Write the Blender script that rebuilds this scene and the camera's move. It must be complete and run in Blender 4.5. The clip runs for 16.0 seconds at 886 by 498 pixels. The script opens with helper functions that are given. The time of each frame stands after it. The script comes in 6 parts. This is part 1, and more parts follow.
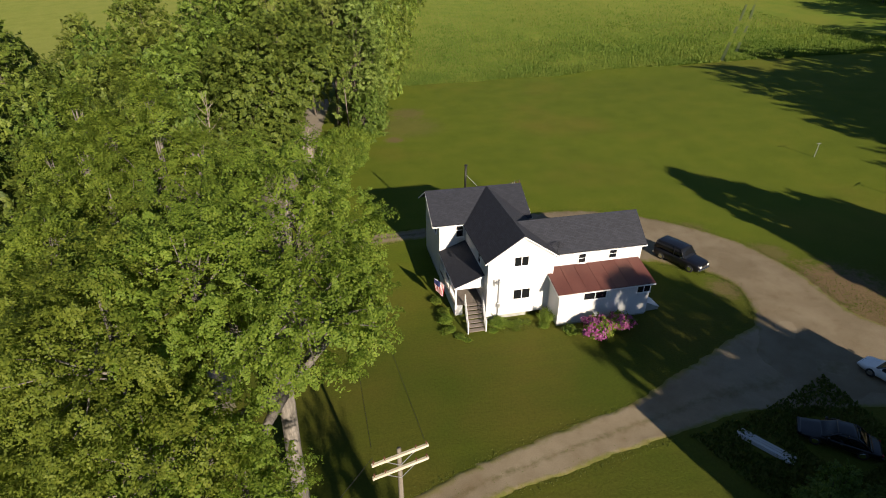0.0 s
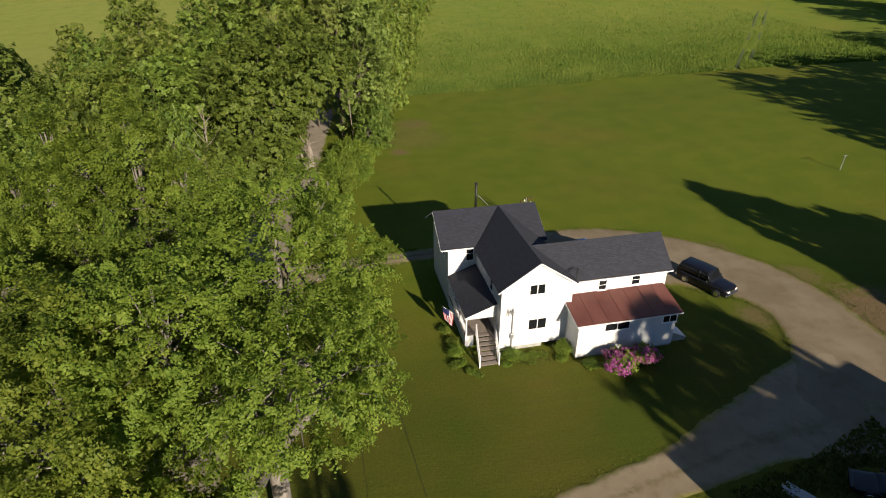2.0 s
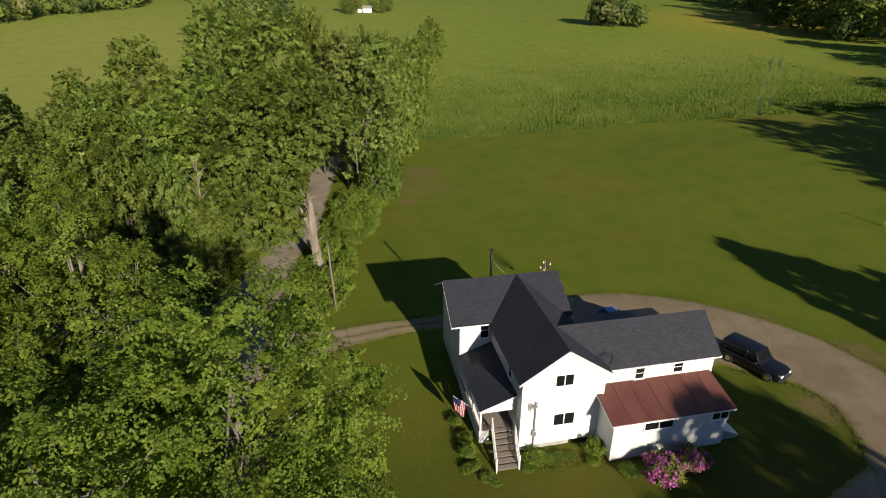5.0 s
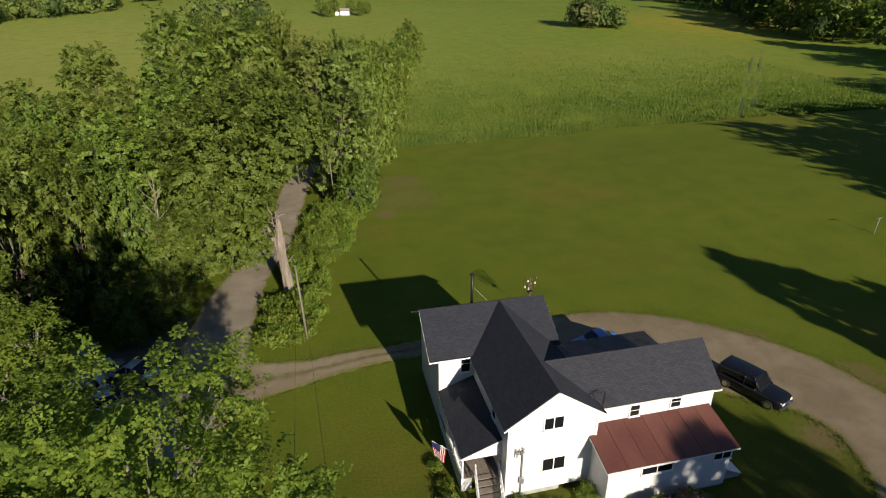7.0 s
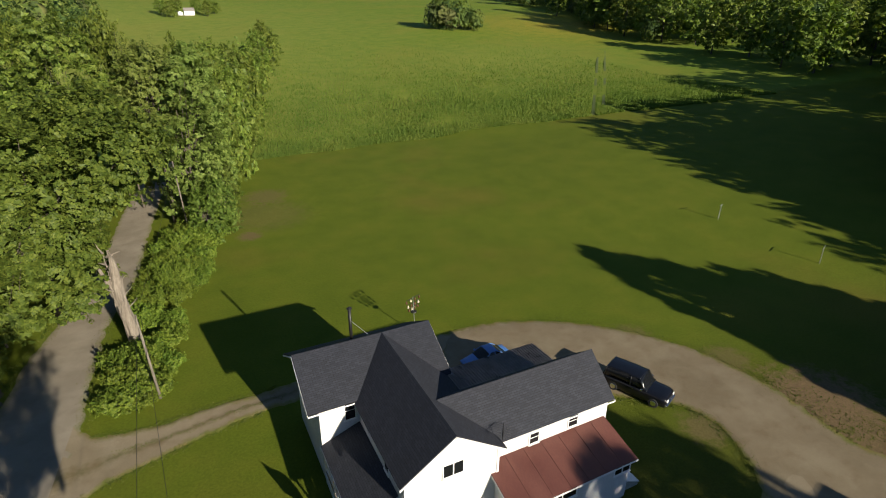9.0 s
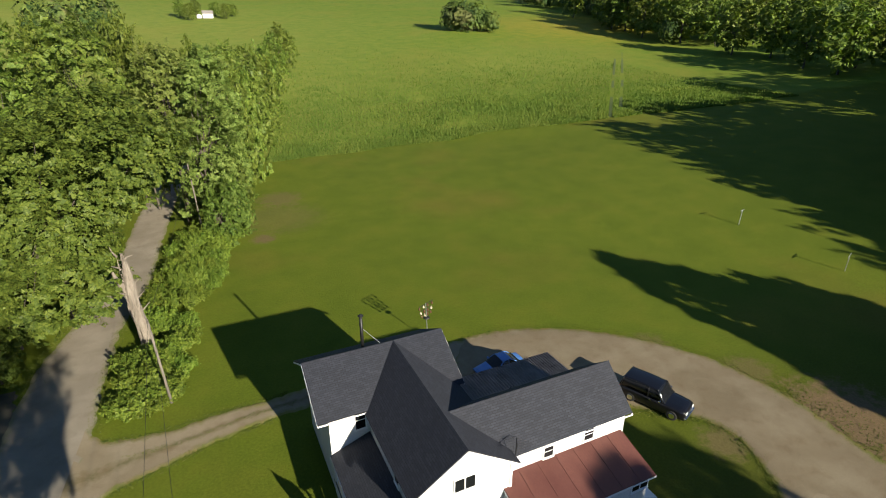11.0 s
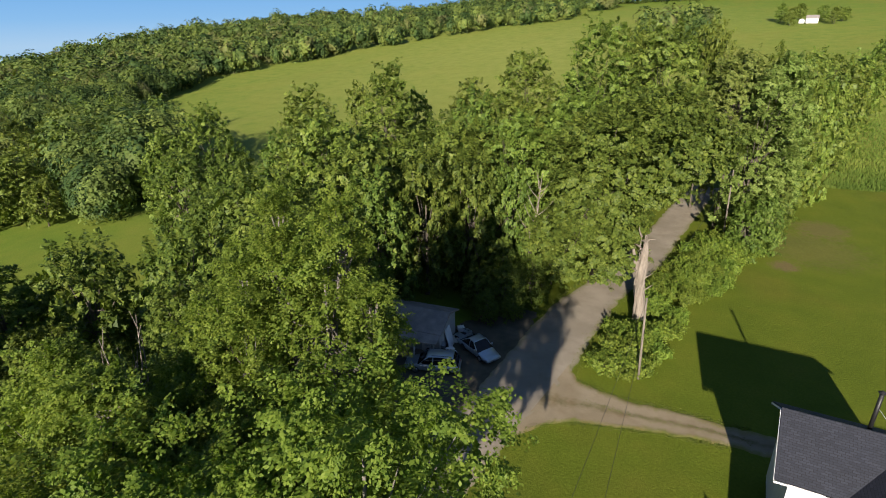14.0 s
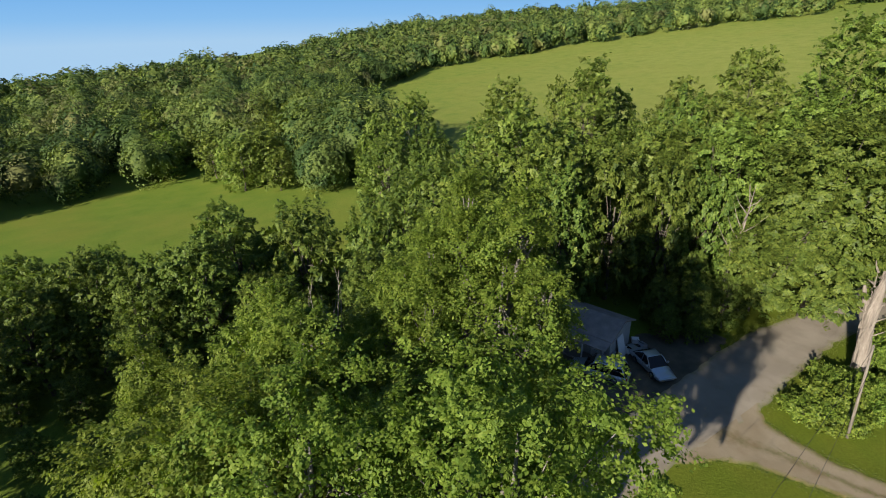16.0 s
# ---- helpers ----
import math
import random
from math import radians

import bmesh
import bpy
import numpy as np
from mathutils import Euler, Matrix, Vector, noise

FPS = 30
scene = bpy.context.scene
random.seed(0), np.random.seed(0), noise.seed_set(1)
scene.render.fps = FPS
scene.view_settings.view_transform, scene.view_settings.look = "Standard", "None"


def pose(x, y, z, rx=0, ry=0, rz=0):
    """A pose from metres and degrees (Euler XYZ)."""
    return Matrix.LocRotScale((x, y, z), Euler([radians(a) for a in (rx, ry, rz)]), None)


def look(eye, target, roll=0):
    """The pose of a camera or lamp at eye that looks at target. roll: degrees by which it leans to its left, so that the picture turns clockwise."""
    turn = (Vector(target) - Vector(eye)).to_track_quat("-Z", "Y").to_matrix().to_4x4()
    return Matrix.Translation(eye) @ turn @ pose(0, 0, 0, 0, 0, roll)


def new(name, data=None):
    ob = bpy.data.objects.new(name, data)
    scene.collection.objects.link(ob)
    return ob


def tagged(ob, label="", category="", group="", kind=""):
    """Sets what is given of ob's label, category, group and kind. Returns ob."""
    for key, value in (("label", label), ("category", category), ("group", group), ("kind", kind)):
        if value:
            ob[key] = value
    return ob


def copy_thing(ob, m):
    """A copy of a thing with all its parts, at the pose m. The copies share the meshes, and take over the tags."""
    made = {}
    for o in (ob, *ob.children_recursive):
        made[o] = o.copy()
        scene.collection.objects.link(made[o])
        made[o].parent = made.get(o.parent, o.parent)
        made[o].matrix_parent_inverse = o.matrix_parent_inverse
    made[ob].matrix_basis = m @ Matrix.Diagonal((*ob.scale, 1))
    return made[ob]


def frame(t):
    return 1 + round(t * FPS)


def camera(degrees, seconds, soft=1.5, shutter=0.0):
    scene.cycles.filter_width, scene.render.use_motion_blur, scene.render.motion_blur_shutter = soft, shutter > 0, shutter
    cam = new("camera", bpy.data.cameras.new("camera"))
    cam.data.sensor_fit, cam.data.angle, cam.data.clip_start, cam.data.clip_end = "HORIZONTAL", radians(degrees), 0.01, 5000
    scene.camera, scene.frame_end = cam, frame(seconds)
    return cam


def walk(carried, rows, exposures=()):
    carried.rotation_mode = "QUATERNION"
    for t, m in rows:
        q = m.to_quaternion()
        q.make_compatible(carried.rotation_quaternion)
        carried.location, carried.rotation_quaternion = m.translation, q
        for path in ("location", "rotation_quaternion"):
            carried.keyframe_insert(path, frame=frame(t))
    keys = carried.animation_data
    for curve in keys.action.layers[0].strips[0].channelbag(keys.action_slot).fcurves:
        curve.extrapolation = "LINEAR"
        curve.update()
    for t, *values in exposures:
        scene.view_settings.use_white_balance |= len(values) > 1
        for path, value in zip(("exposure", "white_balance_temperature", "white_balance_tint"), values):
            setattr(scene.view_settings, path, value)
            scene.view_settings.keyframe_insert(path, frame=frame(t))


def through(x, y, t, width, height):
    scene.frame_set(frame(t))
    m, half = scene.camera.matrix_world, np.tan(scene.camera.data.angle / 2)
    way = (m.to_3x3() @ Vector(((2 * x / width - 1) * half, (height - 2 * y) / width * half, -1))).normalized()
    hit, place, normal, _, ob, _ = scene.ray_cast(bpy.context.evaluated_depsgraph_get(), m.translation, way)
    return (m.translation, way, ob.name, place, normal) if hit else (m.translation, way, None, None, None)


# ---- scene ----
EXPOSURES = [(0.0, 0.97, 6700, 14), (3.5, 0.82, 6650, 14), (6.5, 0.72, 6550, 13), (9.0, 0.88, 6450, 9), (11.5, 1.26, 6350, 8), (12.5, 1.22, 6350, 13), (14.0, 1.22, 6250, 14), (16.0, 1.21, 6100, 12)]
cam = camera(78.45, 16.0, 1.0)
# seconds, x, y, z, rx, ry, rz
PATH = [
    (0.0, -0.840, -0.183, 27.994, 61.11, -0.12, -12.84),
    (0.5, -0.678, 0.721, 27.957, 61.25, 0.01, -12.72),
    (1.0, -0.557, 1.615, 27.846, 61.52, 0.14, -12.63),
    (1.5, -0.450, 2.504, 27.770, 61.69, 0.18, -12.51),
    (2.0, -0.291, 3.458, 27.768, 61.78, 0.20, -12.31),
    (2.5, -0.054, 4.416, 27.812, 61.86, 0.35, -12.11),
    (3.0, 0.140, 5.383, 27.871, 61.83, 0.21, -11.84),
    (3.5, 0.286, 6.456, 27.863, 62.79, 0.25, -11.74),
    (4.0, 0.396, 7.522, 27.799, 65.16, 0.06, -11.68),
    (6.5, 1.832, 12.357, 27.936, 65.79, 0.36, -10.91),
    (7.0, 2.164, 13.217, 28.009, 65.79, 0.30, -13.18),
    (7.5, 2.456, 14.197, 28.087, 65.70, 0.18, -15.94),
    (8.0, 2.829, 15.167, 28.167, 65.56, 0.00, -20.59),
    (8.5, 3.322, 16.214, 28.123, 65.63, -0.11, -24.75),
    (9.0, 3.757, 17.010, 28.076, 65.90, -0.34, -26.74),
    (11.5, 4.178, 17.697, 28.141, 66.20, 0.10, -23.69),
    (12.0, 3.931, 17.525, 28.181, 66.39, 0.41, -11.68),
    (12.5, 3.643, 17.223, 28.250, 66.54, 0.34, -2.58),
    (13.0, 3.549, 16.983, 28.257, 66.64, 0.56, 7.42),
    (13.5, 3.486, 16.680, 28.227, 66.79, 0.76, 18.05),
    (14.0, 3.422, 16.442, 28.171, 66.92, 0.89, 28.49),
    (14.5, 3.430, 16.287, 28.148, 66.88, 0.91, 33.08),
    (15.0, 3.488, 16.149, 28.050, 67.01, 1.14, 41.26),
    (15.5, 3.611, 16.058, 28.023, 67.02, 1.11, 47.23),
    (16.0, 3.647, 16.049, 27.982, 66.91, 1.07, 48.80),
]
walk(cam, [(t, pose(x, y, z, rx, ry, rz)) for t, x, y, z, rx, ry, rz in PATH], EXPOSURES)

# ---- light ----
SUN_AZ, SUN_EL = radians(166.2), radians(20.4)
world = bpy.data.worlds.new("sky")
scene.world = world
world.use_nodes = True
wn = world.node_tree.nodes
sky = wn.new("ShaderNodeTexSky")
sky.sky_type = "NISHITA"
sky.sun_disc = False
sky.sun_elevation, sky.sun_rotation = SUN_EL, SUN_AZ
aim = wn.new("ShaderNodeTexCoord")
parts = wn.new("ShaderNodeSeparateXYZ")
lift = wn.new("ShaderNodeMath")
lift.operation = "MAXIMUM"
lift.inputs[1].default_value = 0.0
rise = wn.new("ShaderNodeMath")
rise.inputs[1].default_value = 0.32
joined = wn.new("ShaderNodeCombineXYZ")
for a, b in ((aim.outputs["Generated"], parts.inputs[0]), (parts.outputs[2], lift.inputs[0]), (lift.outputs[0], rise.inputs[0]), (rise.outputs[0], joined.inputs[2]),
             (parts.outputs[0], joined.inputs[0]), (parts.outputs[1], joined.inputs[1]), (joined.outputs[0], sky.inputs[0])):
    world.node_tree.links.new(a, b)
sky.air_density, sky.dust_density, sky.ozone_density = 1.0, 0.1, 3.0
world.node_tree.links.new(sky.outputs[0], wn["Background"].inputs[0])
wn["Background"].inputs[1].default_value = 0.075
sun = new("sun", bpy.data.lights.new("sun", "SUN"))
sun.data.energy, sun.data.angle, sun.data.color = 5.0, radians(0.6), (1.0, 0.895, 0.725)
TO_SUN = Vector((math.sin(SUN_AZ) * math.cos(SUN_EL), math.cos(SUN_AZ) * math.cos(SUN_EL), math.sin(SUN_EL)))
sun.matrix_world = look(TO_SUN * 300, (0, 0, 0))


# ---- materials ----
def put(nt, kind, **values):
    n = nt.nodes.new(kind)
    for key, value in values.items():
        key = key.replace("_", " ")
        if key in n.inputs:
            if isinstance(value, bpy.types.NodeSocket):
                nt.links.new(value, n.inputs[key])
            else:
                n.inputs[key].default_value = value
    return n


def ramp(nt, fac, stops):
    n = nt.nodes.new("ShaderNodeValToRGB")
    nt.links.new(fac, n.inputs[0])
    e = n.color_ramp.elements
    while len(e) < len(stops):
        e.new(0.5)
    for el, (p, c) in zip(e, stops):
        el.position = p
        el.color = (c, c, c, 1) if isinstance(c, (int, float)) else (*c, 1)
    return n.outputs[0]


def mix(nt, fac, a, b, blend="MIX"):
    n = nt.nodes.new("ShaderNodeMix")
    n.data_type, n.blend_type = "RGBA", blend
    for sock, value in ((n.inputs[0], fac), (n.inputs[6], a), (n.inputs[7], b)):
        if isinstance(value, bpy.types.NodeSocket):
            nt.links.new(value, sock)
        else:
            sock.default_value = value if isinstance(value, (int, float)) else (*value, 1)
    return n.outputs[2]


def calc(nt, op, a, b=0.0, clamp=False):
    n = nt.nodes.new("ShaderNodeMath")
    n.operation, n.use_clamp = op, clamp
    for sock, value in zip(n.inputs, (a, b)):
        if isinstance(value, bpy.types.NodeSocket):
            nt.links.new(value, sock)
        else:
            sock.default_value = value
    return n.outputs[0]


def blank(name):
    m = bpy.data.materials.new(name)
    m.use_nodes = True
    nt = m.node_tree
    return m, nt, nt.nodes["Principled BSDF"]


def noise_of(nt, co, scale, detail=4.0, rough=0.55):
    return put(nt, "ShaderNodeTexNoise", Vector=co, Scale=scale, Detail=detail, Roughness=rough).outputs[0]


def surface(name, dark, light, scale=3.0, rough=0.7, metal=0.0, bump=0.1, fine=25.0, spot=0.25, stretch=(1, 1, 1)):
    """A weathered surface: broad tone, fine grain and relief."""
    m, nt, bsdf = blank(name)
    co = put(nt, "ShaderNodeMapping", Vector=nt.nodes.new("ShaderNodeTexCoord").outputs["Object"], Scale=stretch).outputs[0]
    broad, grain = noise_of(nt, co, scale), noise_of(nt, co, fine, 6.0, 0.65)
    col = ramp(nt, broad, [(0.3, dark), (0.7, light)])
    col = mix(nt, spot, col, ramp(nt, grain, [(0.3, 0.25), (0.7, 1.0)]), "MULTIPLY")
    nt.links.new(col, bsdf.inputs["Base Color"])
    bsdf.inputs["Metallic"].default_value = metal
    nt.links.new(ramp(nt, broad, [(0.3, max(0.03, rough - 0.1)), (0.7, min(1.0, rough + 0.1))]), bsdf.inputs["Roughness"])
    if bump:
        nt.links.new(put(nt, "ShaderNodeBump", Strength=bump, Distance=0.02, Height=grain).outputs[0], bsdf.inputs["Normal"])
    return m


def foliage(name, low, mid, high, through=0.3, rough=0.5, patch=0.35, spread=0.55, lo=0.2, hi=0.8, stand=0.0):
    """Leaves: each its own shade, each tree its own tone, with light passing through."""
    m, nt, bsdf = blank(name)
    leaf = nt.nodes.new("ShaderNodeNewGeometry").outputs["Random Per Island"]
    tree = nt.nodes.new("ShaderNodeObjectInfo").outputs["Random"]
    co = nt.nodes.new("ShaderNodeTexCoord").outputs["Object"]
    blotch = noise_of(nt, co, patch, 3.0)
    tone = calc(nt, "ADD", calc(nt, "MULTIPLY", leaf, spread), calc(nt, "MULTIPLY", blotch, 1.05 - spread))
    col = ramp(nt, tone, [(lo, low), (0.5, mid), (hi, high)])
    if stand:
        cell = put(nt, "ShaderNodeTexVoronoi", Vector=co, Scale=stand).outputs["Color"]
        tint = put(nt, "ShaderNodeSeparateColor", Color=cell)
        col = mix(nt, calc(nt, "MULTIPLY", tint.outputs[0], 0.5), col, high)
        col = mix(nt, ramp(nt, tint.outputs[1], [(0.6, 0.0), (0.8, 0.8)]), col, low)
        col = mix(nt, ramp(nt, tint.outputs[2], [(0.8, 0.0), (0.95, 0.5)]), col, (0.16, 0.135, 0.055))
    hsv = put(nt, "ShaderNodeHueSaturation", Color=col, Saturation=0.95)
    nt.links.new(calc(nt, "ADD", calc(nt, "MULTIPLY", tree, 0.024), 0.49), hsv.inputs["Hue"])
    nt.links.new(calc(nt, "ADD", calc(nt, "MULTIPLY", tree, 0.22), 0.90), hsv.inputs["Value"])
    nt.links.new(hsv.outputs[0], bsdf.inputs["Base Color"])
    bsdf.inputs["Roughness"].default_value = rough
    bsdf.inputs["Specular IOR Level"].default_value = 0.22
    trans = put(nt, "ShaderNodeBsdfTranslucent", Color=mix(nt, 1.0, hsv.outputs[0], (0.9, 1.0, 0.35), "MULTIPLY"))
    both = put(nt, "ShaderNodeMixShader", Fac=through)
    nt.links.new(bsdf.outputs[0], both.inputs[1])
    nt.links.new(trans.outputs[0], both.inputs[2])
    nt.links.new(both.outputs[0], nt.nodes["Material Output"].inputs[0])
    return m


def grass_ground(name):
    """Mown lawn near the house, rough meadow farther out, with dry, mossy and trodden patches."""
    m, nt, bsdf = blank(name)
    co = nt.nodes.new("ShaderNodeTexCoord").outputs["Object"]
    sep = put(nt, "ShaderNodeSeparateXYZ", Vector=co)
    broad, mid, fine = noise_of(nt, co, 0.035, 4), noise_of(nt, co, 0.22, 5), noise_of(nt, co, 5.0, 6, 0.7)
    streak = noise_of(nt, put(nt, "ShaderNodeMapping", Vector=co, Scale=(0.02, 0.35, 0.1)).outputs[0], 3.0, 4)
    lawn = ramp(nt, mid, [(0.25, (0.088, 0.121, 0.010)), (0.5, (0.106, 0.138, 0.012)), (0.78, (0.131, 0.149, 0.015))])
    # lawn colour turns darker and browner southwards, from y 46 down
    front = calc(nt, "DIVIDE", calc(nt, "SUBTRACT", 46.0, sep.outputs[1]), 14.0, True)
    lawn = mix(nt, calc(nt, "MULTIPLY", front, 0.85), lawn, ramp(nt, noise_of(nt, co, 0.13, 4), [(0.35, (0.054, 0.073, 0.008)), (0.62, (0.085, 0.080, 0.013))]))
    lawn = mix(nt, ramp(nt, broad, [(0.54, 0.0), (0.74, 0.5)]), lawn, (0.175, 0.125, 0.026))
    lawn = mix(nt, ramp(nt, streak, [(0.5, 0.0), (0.75, 0.25)]), lawn, (0.100, 0.130, 0.010))
    meadow = ramp(nt, mid, [(0.25, (0.104, 0.170, 0.018)), (0.5, (0.138, 0.197, 0.022)), (0.8, (0.180, 0.212, 0.030))])
    meadow = mix(nt, ramp(nt, broad, [(0.5, 0.0), (0.7, 0.6)]), meadow, (0.195, 0.200, 0.030))
    for x, y, far, depth in ((46.0, 34.0, 6.0, 1.0), (45.5, 27.0, 7.0, 0.9), (39.0, 47.5, 3.0, 0.4), (44.0, 41.0, 3.0, 0.5), (10.9, 88.0, 2.2, 0.75), (15.7, 103.4, 5.0, 0.5), (35.0, 36.0, 2.5, 0.6), (14.0, 95.0, 9.0, 0.3)):
        gap = nt.nodes.new("ShaderNodeVectorMath")
        gap.operation = "DISTANCE"
        nt.links.new(co, gap.inputs[0])
        gap.inputs[1].default_value = (x, y, 0)
        near = calc(nt, "SUBTRACT", 1.0, calc(nt, "DIVIDE", gap.outputs["Value"], far), True)
        worn = calc(nt, "MULTIPLY", ramp(nt, calc(nt, "ADD", near, calc(nt, "MULTIPLY", calc(nt, "SUBTRACT", noise_of(nt, co, 1.3, 5, 0.7), 0.5), 1.6)), [(0.15, 0.0), (0.6, 1.0)]), calc(nt, "MULTIPLY", ramp(nt, near, [(0.0, 0.0), (0.2, 1.0)]), depth))
        lawn = mix(nt, worn, lawn, (0.17, 0.118, 0.062))
    for x, y, far, tint in ((205, 262, 75.0, (0.30, 0.235, 0.030)), (120, 190, 60.0, (0.20, 0.23, 0.040)), (-60, 185, 140.0, (0.23, 0.25, 0.056)), (-110, 300, 260.0, (0.25, 0.27, 0.058))):
        gap = nt.nodes.new("ShaderNodeVectorMath")
        gap.operation = "DISTANCE"
        nt.links.new(co, gap.inputs[0])
        gap.inputs[1].default_value = (x, y, 14)
        near = calc(nt, "SUBTRACT", 1.0, calc(nt, "DIVIDE", gap.outputs["Value"], far), True)
        meadow = mix(nt, calc(nt, "MULTIPLY", calc(nt, "MULTIPLY", near, mid), 1.5, True), meadow, tint)
    wob = calc(nt, "MULTIPLY", calc(nt, "SUBTRACT", mid, 0.5), 6.0)
    edge = calc(nt, "DIVIDE", calc(nt, "ADD", calc(nt, "ADD", calc(nt, "SUBTRACT", sep.outputs[1], 128.5), calc(nt, "MULTIPLY", calc(nt, "MAXIMUM", calc(nt, "SUBTRACT", sep.outputs[0], 66.0), 0.0), 0.20)), wob), 4.0, True)
    west = calc(nt, "DIVIDE", calc(nt, "SUBTRACT", -14.0, sep.outputs[0]), 6.0, True)
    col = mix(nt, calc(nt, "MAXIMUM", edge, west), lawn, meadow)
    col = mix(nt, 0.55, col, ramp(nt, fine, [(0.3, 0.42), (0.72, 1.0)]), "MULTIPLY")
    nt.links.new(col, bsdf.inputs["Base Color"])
    bsdf.inputs["Roughness"].default_value = 0.9
    bsdf.inputs["Specular IOR Level"].default_value = 0.1
    nt.links.new(put(nt, "ShaderNodeBump", Strength=0.6, Distance=0.08, Height=fine).outputs[0], bsdf.inputs["Normal"])
    return m


def gravel_ground(name, pale=1.0, warm=1.0):
    m, nt, bsdf = blank(name)
    co = nt.nodes.new("ShaderNodeTexCoord").outputs["Object"]
    broad, mid, fine = noise_of(nt, co, 0.12, 4), noise_of(nt, co, 0.9, 5), noise_of(nt, co, 14.0, 6, 0.75)
    col = ramp(nt, broad, [(0.3, (0.148, 0.119, 0.077)), (0.6, (0.198, 0.162, 0.110)), (0.8, (0.162, 0.135, 0.084))])
    col = mix(nt, ramp(nt, mid, [(0.50, 0.0), (0.72, 0.7)]), col, (0.150, 0.115, 0.072))
    col = mix(nt, ramp(nt, noise_of(nt, co, 0.35, 3), [(0.45, 0.0), (0.7, 0.45)]), col, (0.265, 0.228, 0.165))
    col = mix(nt, 0.5, col, ramp(nt, fine, [(0.3, 0.5), (0.65, 1.0)]), "MULTIPLY")
    rut = nt.nodes.new("ShaderNodeAttribute")
    rut.attribute_name = "crown"
    between = calc(nt, "ADD", rut.outputs["Fac"], calc(nt, "MULTIPLY", calc(nt, "SUBTRACT", noise_of(nt, co, 1.6, 5, 0.7), 0.5), 1.3))
    col = mix(nt, ramp(nt, between, [(0.35, 0.0), (0.85, 0.8)]), col, ramp(nt, mid, [(0.35, (0.070, 0.066, 0.024)), (0.65, (0.105, 0.080, 0.040))]))
    rim = nt.nodes.new("ShaderNodeAttribute")
    rim.attribute_name = "rim"
    creep = calc(nt, "ADD", rim.outputs["Fac"], calc(nt, "MULTIPLY", calc(nt, "SUBTRACT", noise_of(nt, co, 1.1, 6, 0.7), 0.5), 1.5))
    col = mix(nt, ramp(nt, creep, [(0.42, 0.0), (0.95, 0.9)]), col, ramp(nt, mid, [(0.35, (0.085, 0.098, 0.016)), (0.65, (0.135, 0.112, 0.034))]))
    bright = put(nt, "ShaderNodeHueSaturation", Color=col, Saturation=warm, Value=pale)
    nt.links.new(bright.outputs[0], bsdf.inputs["Base Color"])
    bsdf.inputs["Roughness"].default_value = 0.95
    nt.links.new(put(nt, "ShaderNodeBump", Strength=0.5, Distance=0.03, Height=fine).outputs[0], bsdf.inputs["Normal"])
    return m


def shingled(name, dark, light, row=0.14, tab=0.33):
    m, nt, bsdf = blank(name)
    co = nt.nodes.new("ShaderNodeTexCoord").outputs["Object"]
    brick = put(nt, "ShaderNodeTexBrick", Vector=co, Color1=(*dark, 1), Color2=(*light, 1), Mortar=(*[c * 0.35 for c in dark], 1), Scale=1.0)
    brick.inputs["Mortar Size"].default_value = 0.012
    brick.inputs["Brick Width"].default_value, brick.inputs["Row Height"].default_value = tab, row
    brick.inputs["Bias"].default_value = -0.1
    broad, fine = noise_of(nt, co, 0.6, 5), noise_of(nt, co, 60.0, 4, 0.8)
    col = mix(nt, 0.6, brick.outputs[0], ramp(nt, broad, [(0.3, 0.55), (0.7, 1.0)]), "MULTIPLY")
    col = mix(nt, 0.6, col, ramp(nt, fine, [(0.3, 0.4), (0.7, 1.0)]), "MULTIPLY")
    nt.links.new(col, bsdf.inputs["Base Color"])
    bsdf.inputs["Roughness"].default_value = 0.82
    nt.links.new(put(nt, "ShaderNodeBump", Strength=0.7, Distance=0.012, Height=brick.outputs[1]).outputs[0], bsdf.inputs["Normal"])
    return m


def siding(name, colour, pitch=0.115):
    """Painted clapboard: lapped boards, faint grime."""
    m, nt, bsdf = blank(name)
    co = nt.nodes.new("ShaderNodeTexCoord").outputs["Object"]
    z = put(nt, "ShaderNodeSeparateXYZ", Vector=co).outputs[2]
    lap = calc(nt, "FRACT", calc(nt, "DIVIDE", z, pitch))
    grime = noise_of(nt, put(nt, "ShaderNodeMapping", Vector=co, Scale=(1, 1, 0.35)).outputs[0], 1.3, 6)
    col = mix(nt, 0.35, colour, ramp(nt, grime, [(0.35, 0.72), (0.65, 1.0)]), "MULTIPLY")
    # darker line along every lap, drawn in colour only, without relief
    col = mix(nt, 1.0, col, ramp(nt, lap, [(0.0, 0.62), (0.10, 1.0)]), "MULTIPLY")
    nt.links.new(col, bsdf.inputs["Base Color"])
    bsdf.inputs["Roughness"].default_value = 0.55
    bsdf.inputs["Specular IOR Level"].default_value = 0.2
    return m


def plain(name, colour, rough=0.5, metal=0.0, coat=0.0, spec=0.5):
    m, nt, bsdf = blank(name)
    co = nt.nodes.new("ShaderNodeTexCoord").outputs["Object"]
    tone = noise_of(nt, co, 6.0, 4)
    nt.links.new(mix(nt, 0.25, colour, ramp(nt, tone, [(0.3, 0.7), (0.7, 1.0)]), "MULTIPLY"), bsdf.inputs["Base Color"])
    bsdf.inputs["Roughness"].default_value, bsdf.inputs["Metallic"].default_value = rough, metal
    bsdf.inputs["Coat Weight"].default_value, bsdf.inputs["Specular IOR Level"].default_value = coat, spec
    return m


